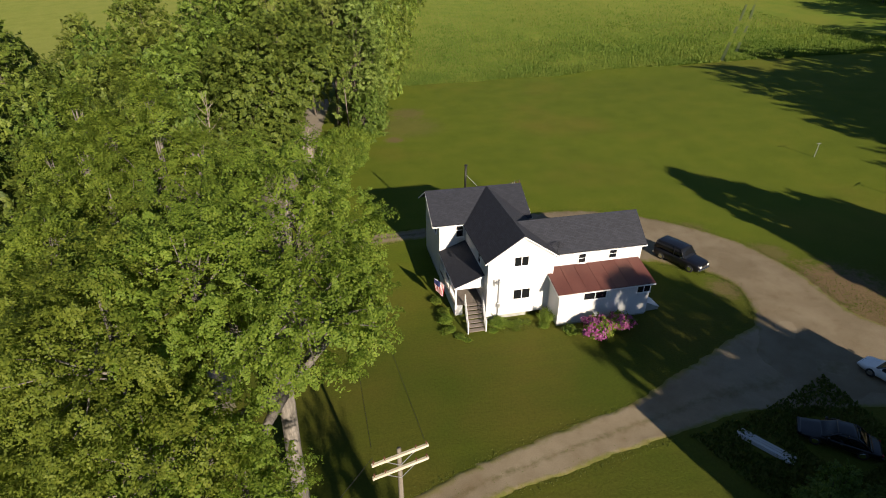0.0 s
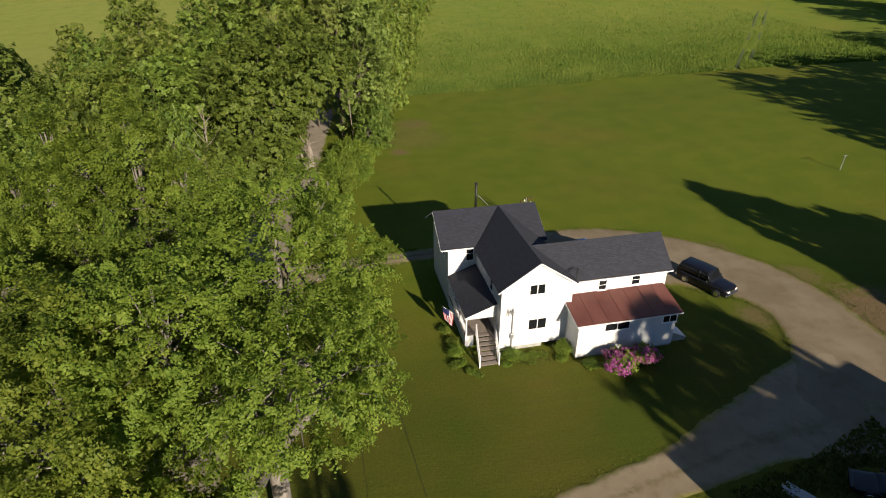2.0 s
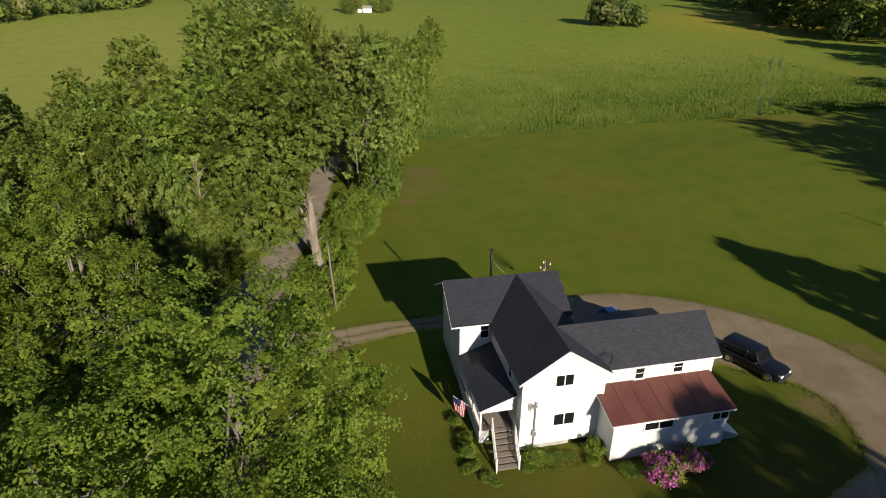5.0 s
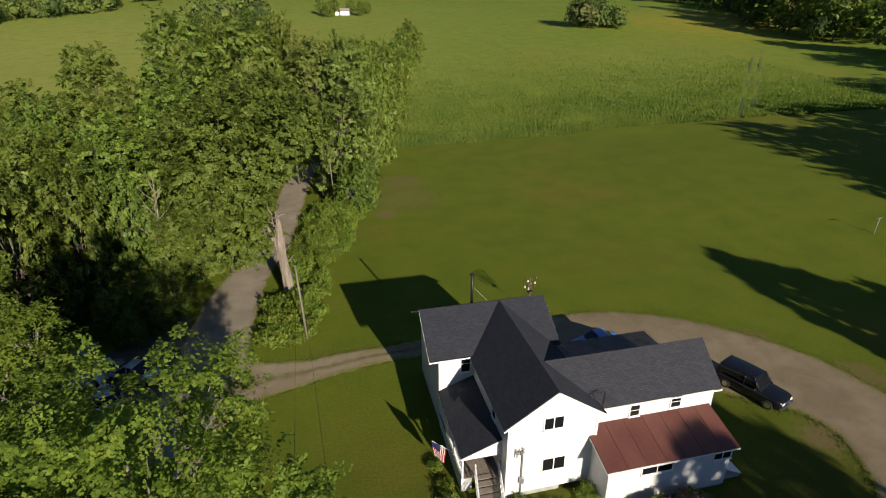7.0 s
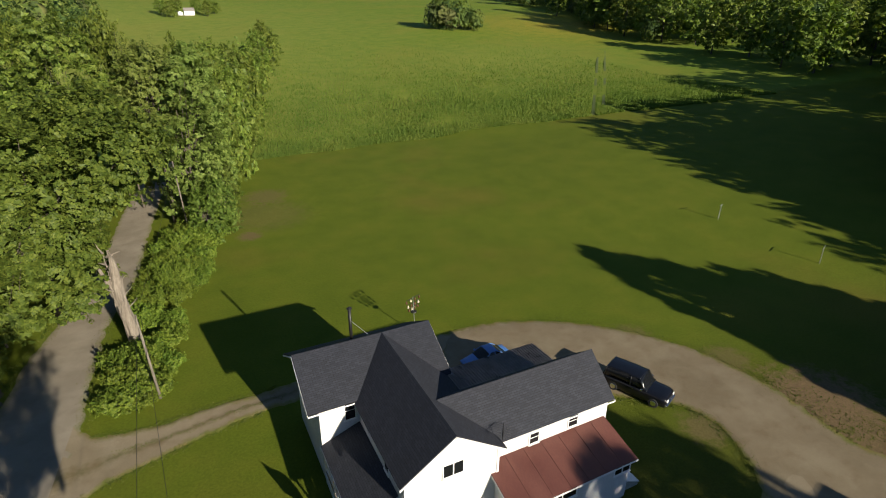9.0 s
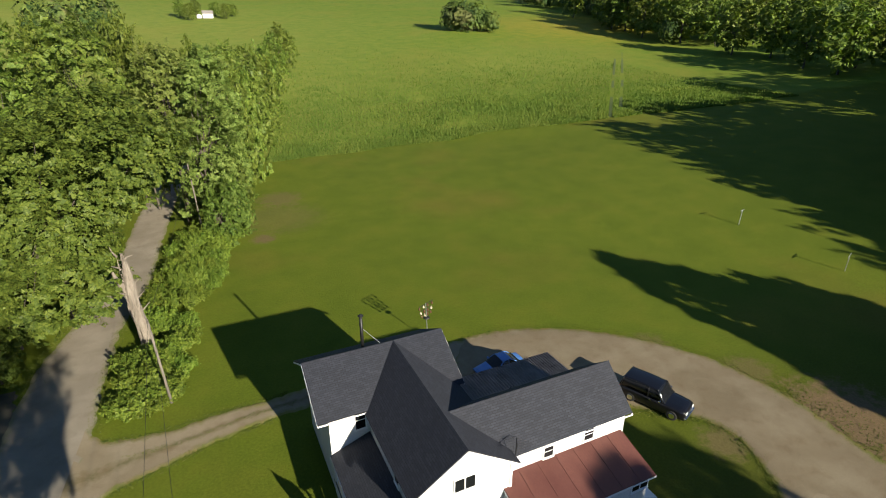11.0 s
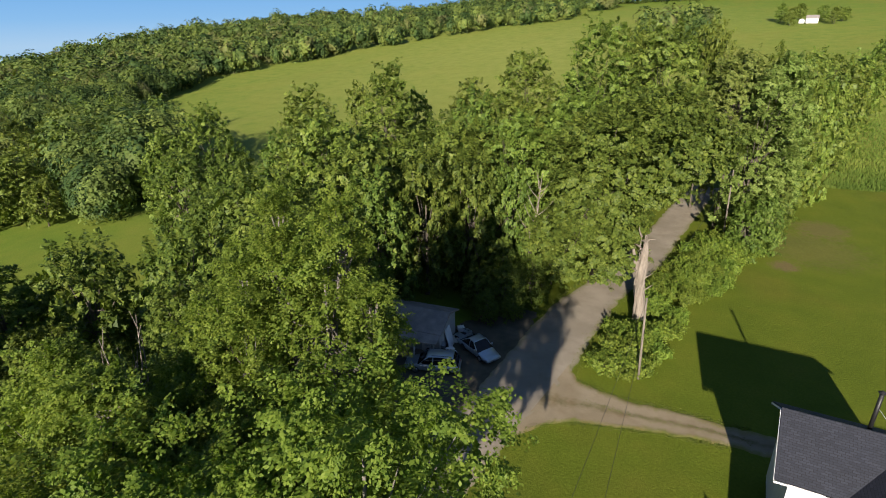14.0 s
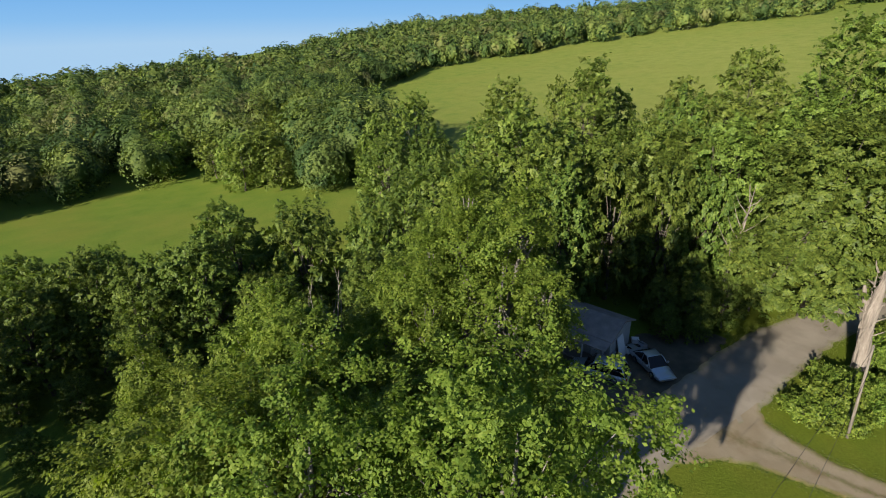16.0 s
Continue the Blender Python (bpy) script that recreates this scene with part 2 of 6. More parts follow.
MAT = dict(
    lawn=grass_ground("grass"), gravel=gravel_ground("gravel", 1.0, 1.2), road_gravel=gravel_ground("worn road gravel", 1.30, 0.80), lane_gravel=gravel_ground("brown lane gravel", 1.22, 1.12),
    shingle=shingled("asphalt shingle", (0.019, 0.022, 0.034), (0.033, 0.037, 0.053)),
    red_roof=surface("faded red roofing", (0.085, 0.026, 0.019), (0.135, 0.048, 0.035), 0.8, 0.6, 0.0, 0.15, 12.0, 0.3, (1, 0.4, 1)),
    red_seam=surface("rusted roof seam", (0.072, 0.024, 0.018), (0.12, 0.044, 0.033), 2.0, 0.7),
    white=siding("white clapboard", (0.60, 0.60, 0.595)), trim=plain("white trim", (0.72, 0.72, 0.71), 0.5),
    block=surface("concrete block", (0.25, 0.26, 0.23), (0.38, 0.38, 0.34), 2.0, 0.9),
    glass=plain("window glass", (0.008, 0.009, 0.011), 0.08, 0.0, 0.0, 0.35), dark=plain("black for opening shade", (0.01, 0.01, 0.01), 0.9),
    deck=surface("weathered boards", (0.17, 0.14, 0.115), (0.28, 0.24, 0.20), 2.0, 0.85, 0, 0.2, 18.0, 0.4, (1, 8, 8)),
    bark=surface("bark", (0.055, 0.045, 0.034), (0.15, 0.125, 0.095), 2.0, 0.95, 0, 0.9, 9.0, 0.5, (3, 3, 0.6)),
    maple_bark=surface("pale maple bark", (0.105, 0.092, 0.078), (0.25, 0.225, 0.19), 2.0, 0.95, 0, 0.9, 9.0, 0.5, (3, 3, 0.6)),
    pale=surface("bare bleached wood", (0.15, 0.122, 0.096), (0.29, 0.25, 0.20), 1.5, 0.9, 0, 0.8, 8.0, 0.45, (3, 3, 0.4)),
    pole=surface("creosoted pole wood", (0.11, 0.095, 0.075), (0.225, 0.195, 0.155), 2.0, 0.9, 0, 0.4, 14.0, 0.4, (6, 6, 0.5)),
    arm=surface("sun-bleached crossarm wood", (0.42, 0.36, 0.25), (0.62, 0.55, 0.42), 2.0, 0.85, 0, 0.3, 10.0, 0.3, (0.6, 6, 6)),
    steel=plain("galvanised steel", (0.45, 0.46, 0.47), 0.45, 0.85), iron=plain("black iron", (0.02, 0.02, 0.02), 0.5, 0.4),
    ceramic=plain("brown porcelain", (0.10, 0.05, 0.03), 0.2),
    leaf=foliage("maple leaf", (0.096, 0.152, 0.015), (0.160, 0.226, 0.021), (0.248, 0.304, 0.032), 0.56, 0.58, 0.55, 0.42),
    leaf_mid=foliage("broad leaf", (0.074, 0.114, 0.014), (0.136, 0.190, 0.022), (0.216, 0.264, 0.036), 0.42, 0.5, 0.5, 0.50, 0.22, 0.78),
    leaf_deep=foliage("dark maple leaf", (0.048, 0.084, 0.011), (0.100, 0.152, 0.017), (0.176, 0.226, 0.029), 0.42, 0.55, 0.5, 0.50, 0.22, 0.78),
    leaf_pale=foliage("pale silvery leaf", (0.080, 0.124, 0.018), (0.156, 0.214, 0.034), (0.250, 0.302, 0.066), 0.42, 0.55, 0.5, 0.50, 0.22, 0.78),
    leaf_far=foliage("distant leaf", (0.026, 0.058, 0.013), (0.068, 0.118, 0.020), (0.160, 0.200, 0.034), 0.3, 0.7, 0.15, 0.14, 0.38, 0.62, 0.11),
    shrub=foliage("shrub leaf", (0.062, 0.108, 0.011), (0.145, 0.215, 0.018), (0.240, 0.300, 0.032), 0.45, 0.5, 0.9, 0.45, 0.28, 0.74),
    bloom=foliage("magenta bloom", (0.20, 0.024, 0.115), (0.32, 0.060, 0.215), (0.46, 0.15, 0.35), 0.2),
    blade=foliage("grass blade", (0.075, 0.140, 0.020), (0.128, 0.196, 0.026), (0.20, 0.240, 0.038), 0.5, 0.9, 0.10, 0.30),
    weed=foliage("weed blade", (0.055, 0.078, 0.012), (0.092, 0.112, 0.018), (0.145, 0.142, 0.034), 0.35, 0.9),
    # brown dirt, its colour darkened further for the trees' shade over the yard
    dirt=surface("dark dirt with shade in its tone", (0.050, 0.046, 0.028), (0.125, 0.104, 0.068), 0.7, 0.95, 0, 0.3, 12.0, 0.4),
    trodden=surface("trodden grass", (0.058, 0.088, 0.014), (0.095, 0.125, 0.020), 0.8, 0.95),
    black_paint=plain("black car paint", (0.005, 0.005, 0.007), 0.3, 0.0, 0.35, 0.35),
    blue_paint=plain("blue car paint", (0.07, 0.18, 0.46), 0.4, 0.0, 0.5),
    silver_paint=plain("silver car paint", (0.36, 0.42, 0.48), 0.3, 0.6, 1.0),
    rubber=plain("tyre rubber", (0.015, 0.015, 0.015), 0.85), chrome=plain("chrome", (0.7, 0.7, 0.7), 0.12, 1.0),
    lamp=plain("clear lamp glass", (0.75, 0.75, 0.72), 0.1), red_lamp=plain("red lamp glass", (0.35, 0.01, 0.01), 0.15),
    tin=surface("corrugated tin", (0.19, 0.175, 0.175), (0.32, 0.30, 0.295), 1.2, 0.36, 0.7, 0.03),
    old_roof=surface("weathered roll roofing", (0.17, 0.152, 0.14), (0.31, 0.275, 0.25), 1.0, 0.9),
    grey_side=siding("grey weathered siding", (0.42, 0.42, 0.40), 0.2),
    barn=siding("dark barn boards", (0.10, 0.085, 0.07), 0.25),
    flag_red=plain("red cloth", (0.42, 0.02, 0.03), 0.8), flag_white=plain("white cloth", (0.75, 0.74, 0.72), 0.8), flag_blue=plain("blue cloth", (0.02, 0.03, 0.12), 0.8),
    rust=surface("rusty brown boards", (0.10, 0.045, 0.028), (0.20, 0.10, 0.065), 3.0, 0.9),
)


# ---- building blocks ----
def mesh_of(name, verts, faces, material, smooth=False):
    me = bpy.data.meshes.new(name)
    me.from_pydata(verts, [], faces)
    me.materials.append(material)
    if smooth:
        me.shade_smooth()
    return me


def part(name, bm, material, parent=None, label="", smooth=False):
    """Links a bmesh as one mesh object under a thing or a part."""
    me = bpy.data.meshes.new(name)
    bm.normal_update()
    bm.to_mesh(me)
    bm.free()
    me.materials.append(material)
    if smooth:
        me.shade_smooth()
    ob = new(name, me)
    ob.parent = parent
    return tagged(ob, label) if label else ob


def thing(name, m, label, category, group="", kind=""):
    ob = new(name)
    ob.empty_display_size = 0.3
    ob.matrix_basis = m
    return tagged(ob, label, category, group, kind)


def box(bm, a, b, bevel=0.0):
    c, s = [(p + q) / 2 for p, q in zip(a, b)], [abs(q - p) for p, q in zip(a, b)]
    vs = bmesh.ops.create_cube(bm, size=1, matrix=Matrix.LocRotScale(c, None, s))["verts"]
    if bevel:
        es = {e for v in vs for e in v.link_edges}
        bmesh.ops.bevel(bm, geom=list(es), offset=bevel, segments=2, affect="EDGES", profile=0.5)
    return bm


def boxes(*spans, bevel=0.0):
    bm = bmesh.new()
    for a, b in spans:
        box(bm, a, b, bevel)
    return bm


def tube(bm, points, radii, sides=8, cap=True):
    """A tapered tube along points."""
    rings = []
    points = [Vector(p) for p in points]
    for i, p in enumerate(points):
        d = (points[min(i + 1, len(points) - 1)] - points[max(i - 1, 0)]).normalized()
        u = d.orthogonal().normalized() if abs(d.z) < 0.95 else Vector((1, 0, 0)).cross(d).normalized()
        v = d.cross(u)
        rings.append([bm.verts.new(p + radii[i] * (math.cos(k * math.tau / sides) * u + math.sin(k * math.tau / sides) * v)) for k in range(sides)])
    for a, b in zip(rings, rings[1:]):
        for k in range(sides):
            bm.faces.new((a[k], a[(k + 1) % sides], b[(k + 1) % sides], b[k]))
    if cap:
        bm.faces.new(rings[0][::-1])
        bm.faces.new(rings[-1])
    return bm


def prism(bm, outline, axis, a, b):
    """Extrudes a closed outline (pairs in the plane across the axis) from a to b along the axis."""
    def at(p, s):
        return {"x": (s, *p), "y": (p[0], s, p[1]), "z": (*p, s)}[axis]
    lo, hi = [bm.verts.new(at(p, a)) for p in outline], [bm.verts.new(at(p, b)) for p in outline]
    n = len(outline)
    for i in range(n):
        bm.faces.new((lo[i], lo[(i + 1) % n], hi[(i + 1) % n], hi[i]))
    bm.faces.new(lo[::-1])
    bm.faces.new(hi)
    bmesh.ops.recalc_face_normals(bm, faces=bm.faces[:])
    return bm


# ---- the lie of the land ----
RANGES = (70, 120, 200, 300, 420, 600, 1000, 3500)
SLOPES = {-180: (0, 0, 0, 0, 0, 0, 0, 0), -110: (0, 1, 2, 4, 6, 8, 10, 10), -65: (0, 4, 10, 20, 28, 35, 40, 40), -45: (0, 3, 8, 17, 28, 40, 45, 45),
          -28: (0, 1, 9, 20, 30, 42, 48, 48), -5: (0, 0.5, 8, 17, 28, 42, 50, 50), 15: (0, 0, 6, 15, 26, 40, 46, 46), 31: (0, -1, 2, 8, 17, 28, 30, 0),
          48: (-0.5, -2, -1, 3, 9, 20, 14, -60), 64: (-1, -3, -4, -4, -1, 4, -16, -160), 77: (-1.5, -5, -7, -8, -8, -15, -40, -260), 95: (-1.5, -5, -9, -12, -14, -25, -50, -300)}
TURNS = sorted(SLOPES) + [180]
HEIGHTS = np.array([(0.0, *SLOPES[a]) for a in sorted(SLOPES)] + [(0.0,) * 9])
HUB = (4.0, 17.0)


def ground_z(x, y):
    dx, dy = np.asarray(x, float) - HUB[0], np.asarray(y, float) - HUB[1]
    dist, turn = np.hypot(dx, dy), np.degrees(np.arctan2(-dx, dy))
    out = np.zeros(np.broadcast(dx, dy).shape)
    for shift, weight in ((-7, 0.25), (0, 0.5), (7, 0.25)):
        a = (turn + shift + 180) % 360 - 180
        i = np.clip(np.searchsorted(TURNS, a) - 1, 0, len(TURNS) - 2)
        lo, hi = np.take(TURNS, i), np.take(TURNS, i + 1)
        f = (a - lo) / (hi - lo)
        f = f * f * (3 - 2 * f)
        for k, w in ((0, 1 - f), (1, f)):
            prof = np.array([np.interp(d, (40, *RANGES), HEIGHTS[j]) for d, j in zip(np.ravel(dist), np.ravel(i + k))]).reshape(dist.shape)
            out = out + weight * w * prof
    return out


def spot(x, y, sink=0.0):
    return float(ground_z(x, y)) - sink


# ---- ground ----
def graded(lo, hi, near_lo, near_hi, step):
    mid = list(np.arange(near_lo, near_hi + step, step))
    out, s, v = [], step, mid[-1]
    while v < hi:
        s *= 1.18
        v += s
        out.append(v)
    left, s, v = [], step, mid[0]
    while v > lo:
        s *= 1.18
        v -= s
        left.append(v)
    return np.array(left[::-1] + mid + out)


gx, gy = graded(-2800, 2800, -70, 110, 2.5), graded(-1500, 3000, -10, 150, 2.5)
GX, GY = np.meshgrid(gx, gy)
GZ = ground_z(GX, GY)
bumpy = np.array([noise.noise((x * 0.06, y * 0.06, 0)) for x, y in zip(GX.ravel(), GY.ravel())]).reshape(GX.shape)
GZ = GZ - 0.02 + np.where(GY > 118, 0.25, 0.0) * bumpy
idx = np.arange(GX.size).reshape(GX.shape)
quads = np.stack([idx[:-1, :-1], idx[:-1, 1:], idx[1:, 1:], idx[1:, :-1]], -1).reshape(-1, 4)
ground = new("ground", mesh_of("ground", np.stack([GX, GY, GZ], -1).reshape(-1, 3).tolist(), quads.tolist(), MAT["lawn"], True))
tagged(ground, "mown green lawn with dry patches running out into rough hilly meadow", "lawn", kind="structure")


def lane(name, left, right, label, lift=0.012, rag=0.28, paint="gravel", category="gravel road", crown=0.0):
    """A gravel sheet between two edge lines, with a ragged, crumbling margin."""
    def fine(line):
        out = []
        for (x0, y0), (x1, y1) in zip(line, line[1:]):
            n = max(2, int(math.hypot(x1 - x0, y1 - y0) / 0.4))
            out += [(x0 + (x1 - x0) * i / n, y0 + (y1 - y0) * i / n) for i in range(n)]
        return out + [line[-1]]

    def spread(line, n):
        p = np.array(fine(line))
        for _ in range(6):
            p[1:-1] = (p[:-2] + p[2:] + p[1:-1] * 2) / 4
        d = np.concatenate([[0], np.cumsum(np.hypot(*np.diff(p, axis=0).T))])
        s = np.linspace(0, d[-1], n)
        return np.stack([np.interp(s, d, p[:, 0]), np.interp(s, d, p[:, 1])], 1)
    n = int(max(len(fine(left)), len(fine(right))))
    a, b = spread(left, n), spread(right, n)
    verts, faces, rims, ridge = [], [], [], []
    bands = (0.0, 0.05, 0.13, 0.28, 0.5, 0.72, 0.87, 0.95, 1.0)
    across = len(bands)
    for i in range(n):
        w = (b[i] - a[i]) / (np.linalg.norm(b[i] - a[i]) + 1e-6)
        ja = rag * (noise.noise((a[i][0] * 0.9, a[i][1] * 0.9, 3)) + 0.6 * noise.noise((a[i][0] * 3, a[i][1] * 3, 5)))
        jb = rag * (noise.noise((b[i][0] * 0.9, b[i][1] * 0.9, 7)) + 0.6 * noise.noise((b[i][0] * 3, b[i][1] * 3, 9)))
        p, q = a[i] + w * ja, b[i] + w * jb
        for k, f in enumerate(bands):
            x, y = p + (q - p) * f
            ridge.append(crown * (1.0 if k == 4 else 0.0))
            rims.append(max(0.0, 1 - min(f, 1 - f) * float(np.linalg.norm(q - p)) / 1.1))
            verts.append((x, y, spot(x, y) + lift - (0.05 if k in (0, across - 1) else 0) - 0.012 * math.exp(-((f - 0.28) / 0.08) ** 2) - 0.012 * math.exp(-((f - 0.72) / 0.08) ** 2)))
        if i:
            for k in range(across - 1):
                o = (i - 1) * across + k
                faces.append((o, o + 1, o + across + 1, o + across))
    me = mesh_of(name, verts, faces, MAT[paint], True)
    me.attributes.new("rim", "FLOAT", "POINT").data.foreach_set("value", rims)
    me.attributes.new("crown", "FLOAT", "POINT").data.foreach_set("value", ridge)
    return tagged(new(name, me), label, category, kind="structure")


lane("road", [(-22, -30), (-17, 0), (-15.5, 20), (-13.5, 36), (-12.3, 48), (-11.6, 60), (-10.9, 67), (-9.4, 72), (-7.4, 80), (-6.2, 88), (-4.6, 104), (-1, 125), (4, 170), (14, 220)],
     [(-15.5, -30), (-10.5, 0), (-9.2, 20), (-8.4, 36), (-7.3, 46), (-5.6, 54), (-5.5, 62), (-4.8, 70), (-2.4, 80), (-1.2, 92), (0.9, 110), (3, 125), (9, 170), (19, 220)],
     "pale tan gravel country road curving between trees", paint="road_gravel")
lane("driveway_west", [(-7.5, 45.5), (-5.2, 48.9), (-2.2, 50.0), (2.6, 51.4), (6.6, 52.0), (12, 52.3), (20, 51.0), (24, 44)],
     [(-6.2, 57), (-5.2, 54.6), (-1.7, 53.9), (2.7, 54.3), (6.9, 54.4), (12, 54.7), (22, 55.6), (26, 55.7)], "tan gravel driveway with two wheel tracks", 0.022, paint="lane_gravel", crown=0.8)
lane("driveway_loop", [(18.2, 43), (19.5, 50), (24, 55.9), (29, 55.2), (34.4, 52.8), (37.6, 50.2), (41.0, 46.2), (42.7, 43.2), (43.5, 39.8), (43.9, 36.6), (43.5, 33.5), (43.2, 30), (45.5, 25), (52, 18)],
     [(18.2, 41.8), (22, 41.8), (27, 41.8), (29.8, 42.4), (31.5, 41.6), (33.5, 39.9), (35.3, 38.8), (36.3, 36.3), (35.6, 33.6), (34.2, 31.2), (33, 29.6), (30.5, 27.5), (30, 22)],
     "wide tan gravel yard sweeping behind the house", 0.032)
lane("driveway_south", [(-10, 14.5), (-4, 16.5), (2, 20.4), (5.6, 21.6), (11, 22.9), (18.5, 24.4), (26, 27.5), (31, 29.6), (36, 31)],
     [(-9.5, 11.0), (-2, 14.5), (6.4, 19.2), (11.3, 19.9), (15.5, 20.6), (19.7, 21.2), (26, 22), (34, 20.5), (46, 18)], "tan gravel lane crossing the mown front lawn", 0.026, paint="lane_gravel", crown=0.65)


TRACKS = (((97, 121), (121, 148), (160, 192)), ((106, 127.5), (130, 154), (166, 195)))
for line in TRACKS:
    lane("wheel_track", line, [(x + 0.7, y - 0.3) for x, y in line], "dark flattened wheel track through tall meadow grass", 0.05, 0.15, "trodden", "wheel track")
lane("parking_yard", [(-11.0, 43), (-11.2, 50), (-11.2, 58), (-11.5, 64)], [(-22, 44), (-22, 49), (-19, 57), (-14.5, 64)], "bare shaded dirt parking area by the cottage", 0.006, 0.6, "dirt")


# ---- farmhouse ----
house = thing("farmhouse", pose(0, 0, 0), "white clapboard farmhouse with dark shingled gables and porch", "house")


def slope(name, corners, material, thick=0.09, label=""):
    """A roof plane: corners run from the eave's left end round by its right end to the top. Its own axes lie along eave and fall."""
    p = [Vector(c) for c in corners]
    ex = (p[1] - p[0]).normalized()
    ez = ex.cross(p[-1] - p[0]).normalized()
    m = Matrix((ex, ez.cross(ex), ez)).transposed().to_4x4()
    m.translation = p[0]
    inv = m.inverted()
    bm = bmesh.new()
    prism(bm, [(inv @ c).to_2d() for c in p], "z", -thick, 0)
    ob = part(name, bm, material, house, label)
    ob.matrix_basis = m
    return ob


def gable_wall(axis, outline, a, b, name="wall", material=None):
    return part(name, prism(bmesh.new(), outline, axis, a, b), material or MAT["white"], house)


RZ = 8.0
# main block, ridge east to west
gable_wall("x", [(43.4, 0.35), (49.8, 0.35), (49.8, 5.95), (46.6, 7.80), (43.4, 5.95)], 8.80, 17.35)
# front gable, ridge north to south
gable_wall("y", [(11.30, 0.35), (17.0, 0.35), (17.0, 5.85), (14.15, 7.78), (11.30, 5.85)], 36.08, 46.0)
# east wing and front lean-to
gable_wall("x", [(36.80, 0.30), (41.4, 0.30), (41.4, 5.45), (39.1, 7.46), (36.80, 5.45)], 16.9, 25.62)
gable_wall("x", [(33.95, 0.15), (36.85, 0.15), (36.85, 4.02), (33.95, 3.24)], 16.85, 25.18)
part("foundation", boxes(((8.85, 43.45, -0.4), (17.3, 49.75, 0.36)), ((11.36, 36.14, -0.4), (14.9, 46, 0.36)), ((16.4, 36.14, -0.4), (16.95, 46, 0.36)), ((16.9, 36.86, -0.4), (25.56, 41.35, 0.31)), ((16.9, 34.0, -0.4), (25.13, 36.8, 0.16))), MAT["block"], house, "grey concrete block foundation")
# near-black panel stands in for the shade inside the foundation gap
part("basement_opening", boxes(((14.9, 36.5, -0.3), (16.4, 36.6, 0.36))), MAT["dark"], house)
slope("roof", [(8.1, 43.08, 5.92), (11.15, 43.08, 5.92), (14.15, 46.6, RZ), (8.1, 46.6, RZ)], MAT["shingle"])
slope("roof", [(17.15, 43.0, 5.90), (17.66, 43.0, 5.90), (17.66, 46.6, RZ), (14.15, 46.6, RZ)], MAT["shingle"])
slope("roof", [(17.66, 50.12, 5.92), (8.1, 50.12, 5.92), (8.1, 46.6, RZ), (17.66, 46.6, RZ)], MAT["shingle"])
slope("roof", [(10.92, 46.6, 5.78), (10.92, 35.82, 5.78), (14.15, 35.82, RZ), (14.15, 46.6, RZ)], MAT["shingle"])
slope("roof", [(17.38, 35.82, 5.78), (17.38, 46.6, 5.78), (14.15, 46.6, RZ), (14.15, 35.82, RZ)], MAT["shingle"])
slope("roof", [(16.6, 36.52, 5.50), (25.9, 36.52, 5.50), (25.9, 39.1, 7.70), (14.6, 39.1, 7.70)], MAT["shingle"])
slope("roof", [(25.9, 41.68, 5.50), (16.6, 41.68, 5.50), (14.6, 39.1, 7.70), (25.9, 39.1, 7.70)], MAT["shingle"])
slope("roof", [(16.58, 33.66, 3.36), (25.42, 33.66, 3.36), (25.42, 36.8, 4.16), (16.58, 36.8, 4.16)], MAT["red_roof"], 0.07, "faded red-brown lean-to roof")
slope("roof", [(8.70, 43.38, 3.08), (8.70, 37.0, 3.04), (11.29, 37.0, 4.02), (11.29, 43.38, 4.06)], MAT["shingle"], 0.08)


for i in range(6):
    x = 17.9 + 1.27 * i
    bm = bmesh.new()
    prism(bm, [(33.68, 3.355), (36.78, 4.145), (36.78, 4.175), (33.68, 3.385)], "x", x, x + 0.035)
    part("seam", bm, MAT["red_seam"], house)


def rake(a, b, w=0.10, d=0.03):
    """A fascia board from a to b."""
    a, b = Vector(a), Vector(b)
    e = (b - a)
    bm = bmesh.new()
    box(bm, (0, -d / 2, -w), (e.length, d / 2, 0))
    ob = part("fascia", bm, MAT["trim"], house)
    ob.matrix_basis = Matrix.Translation(a) @ e.to_track_quat("X", "Z").to_matrix().to_4x4()


for a, b in (((10.90, 35.80, 5.70), (14.15, 35.80, 7.92)), ((14.15, 35.80, 7.92), (17.40, 35.80, 5.70)), ((8.08, 43.06, 5.84), (11.2, 43.06, 5.84)),
             ((8.08, 43.08, 5.84), (8.08, 46.6, 7.92)), ((8.08, 46.6, 7.92), (8.08, 50.1, 5.84)), ((17.68, 43.0, 5.82), (17.68, 46.6, 7.92)), ((17.68, 46.6, 7.92), (17.68, 50.1, 5.84)),
             ((17.2, 36.5, 5.42), (25.92, 36.5, 5.42)), ((25.92, 36.52, 5.42), (25.92, 39.1, 7.62)), ((25.92, 39.1, 7.62), (25.92, 41.68, 5.42)),
             ((16.56, 33.64, 3.29), (25.44, 33.64, 3.29)), ((25.44, 33.66, 3.29), (25.44, 36.8, 4.09)), ((16.56, 33.66, 3.29), (16.56, 36.0, 3.88)),
             ((8.68, 37.0, 2.97), (8.68, 43.38, 3.0)), ((8.70, 36.98, 2.98), (11.25, 36.98, 3.95))):
    rake(a, b)
part("porch_gable", prism(bmesh.new(), [(8.78, 2.78), (11.28, 2.78), (11.28, 3.86), (8.78, 2.92)], "y", 37.06, 37.14), MAT["white"], house)


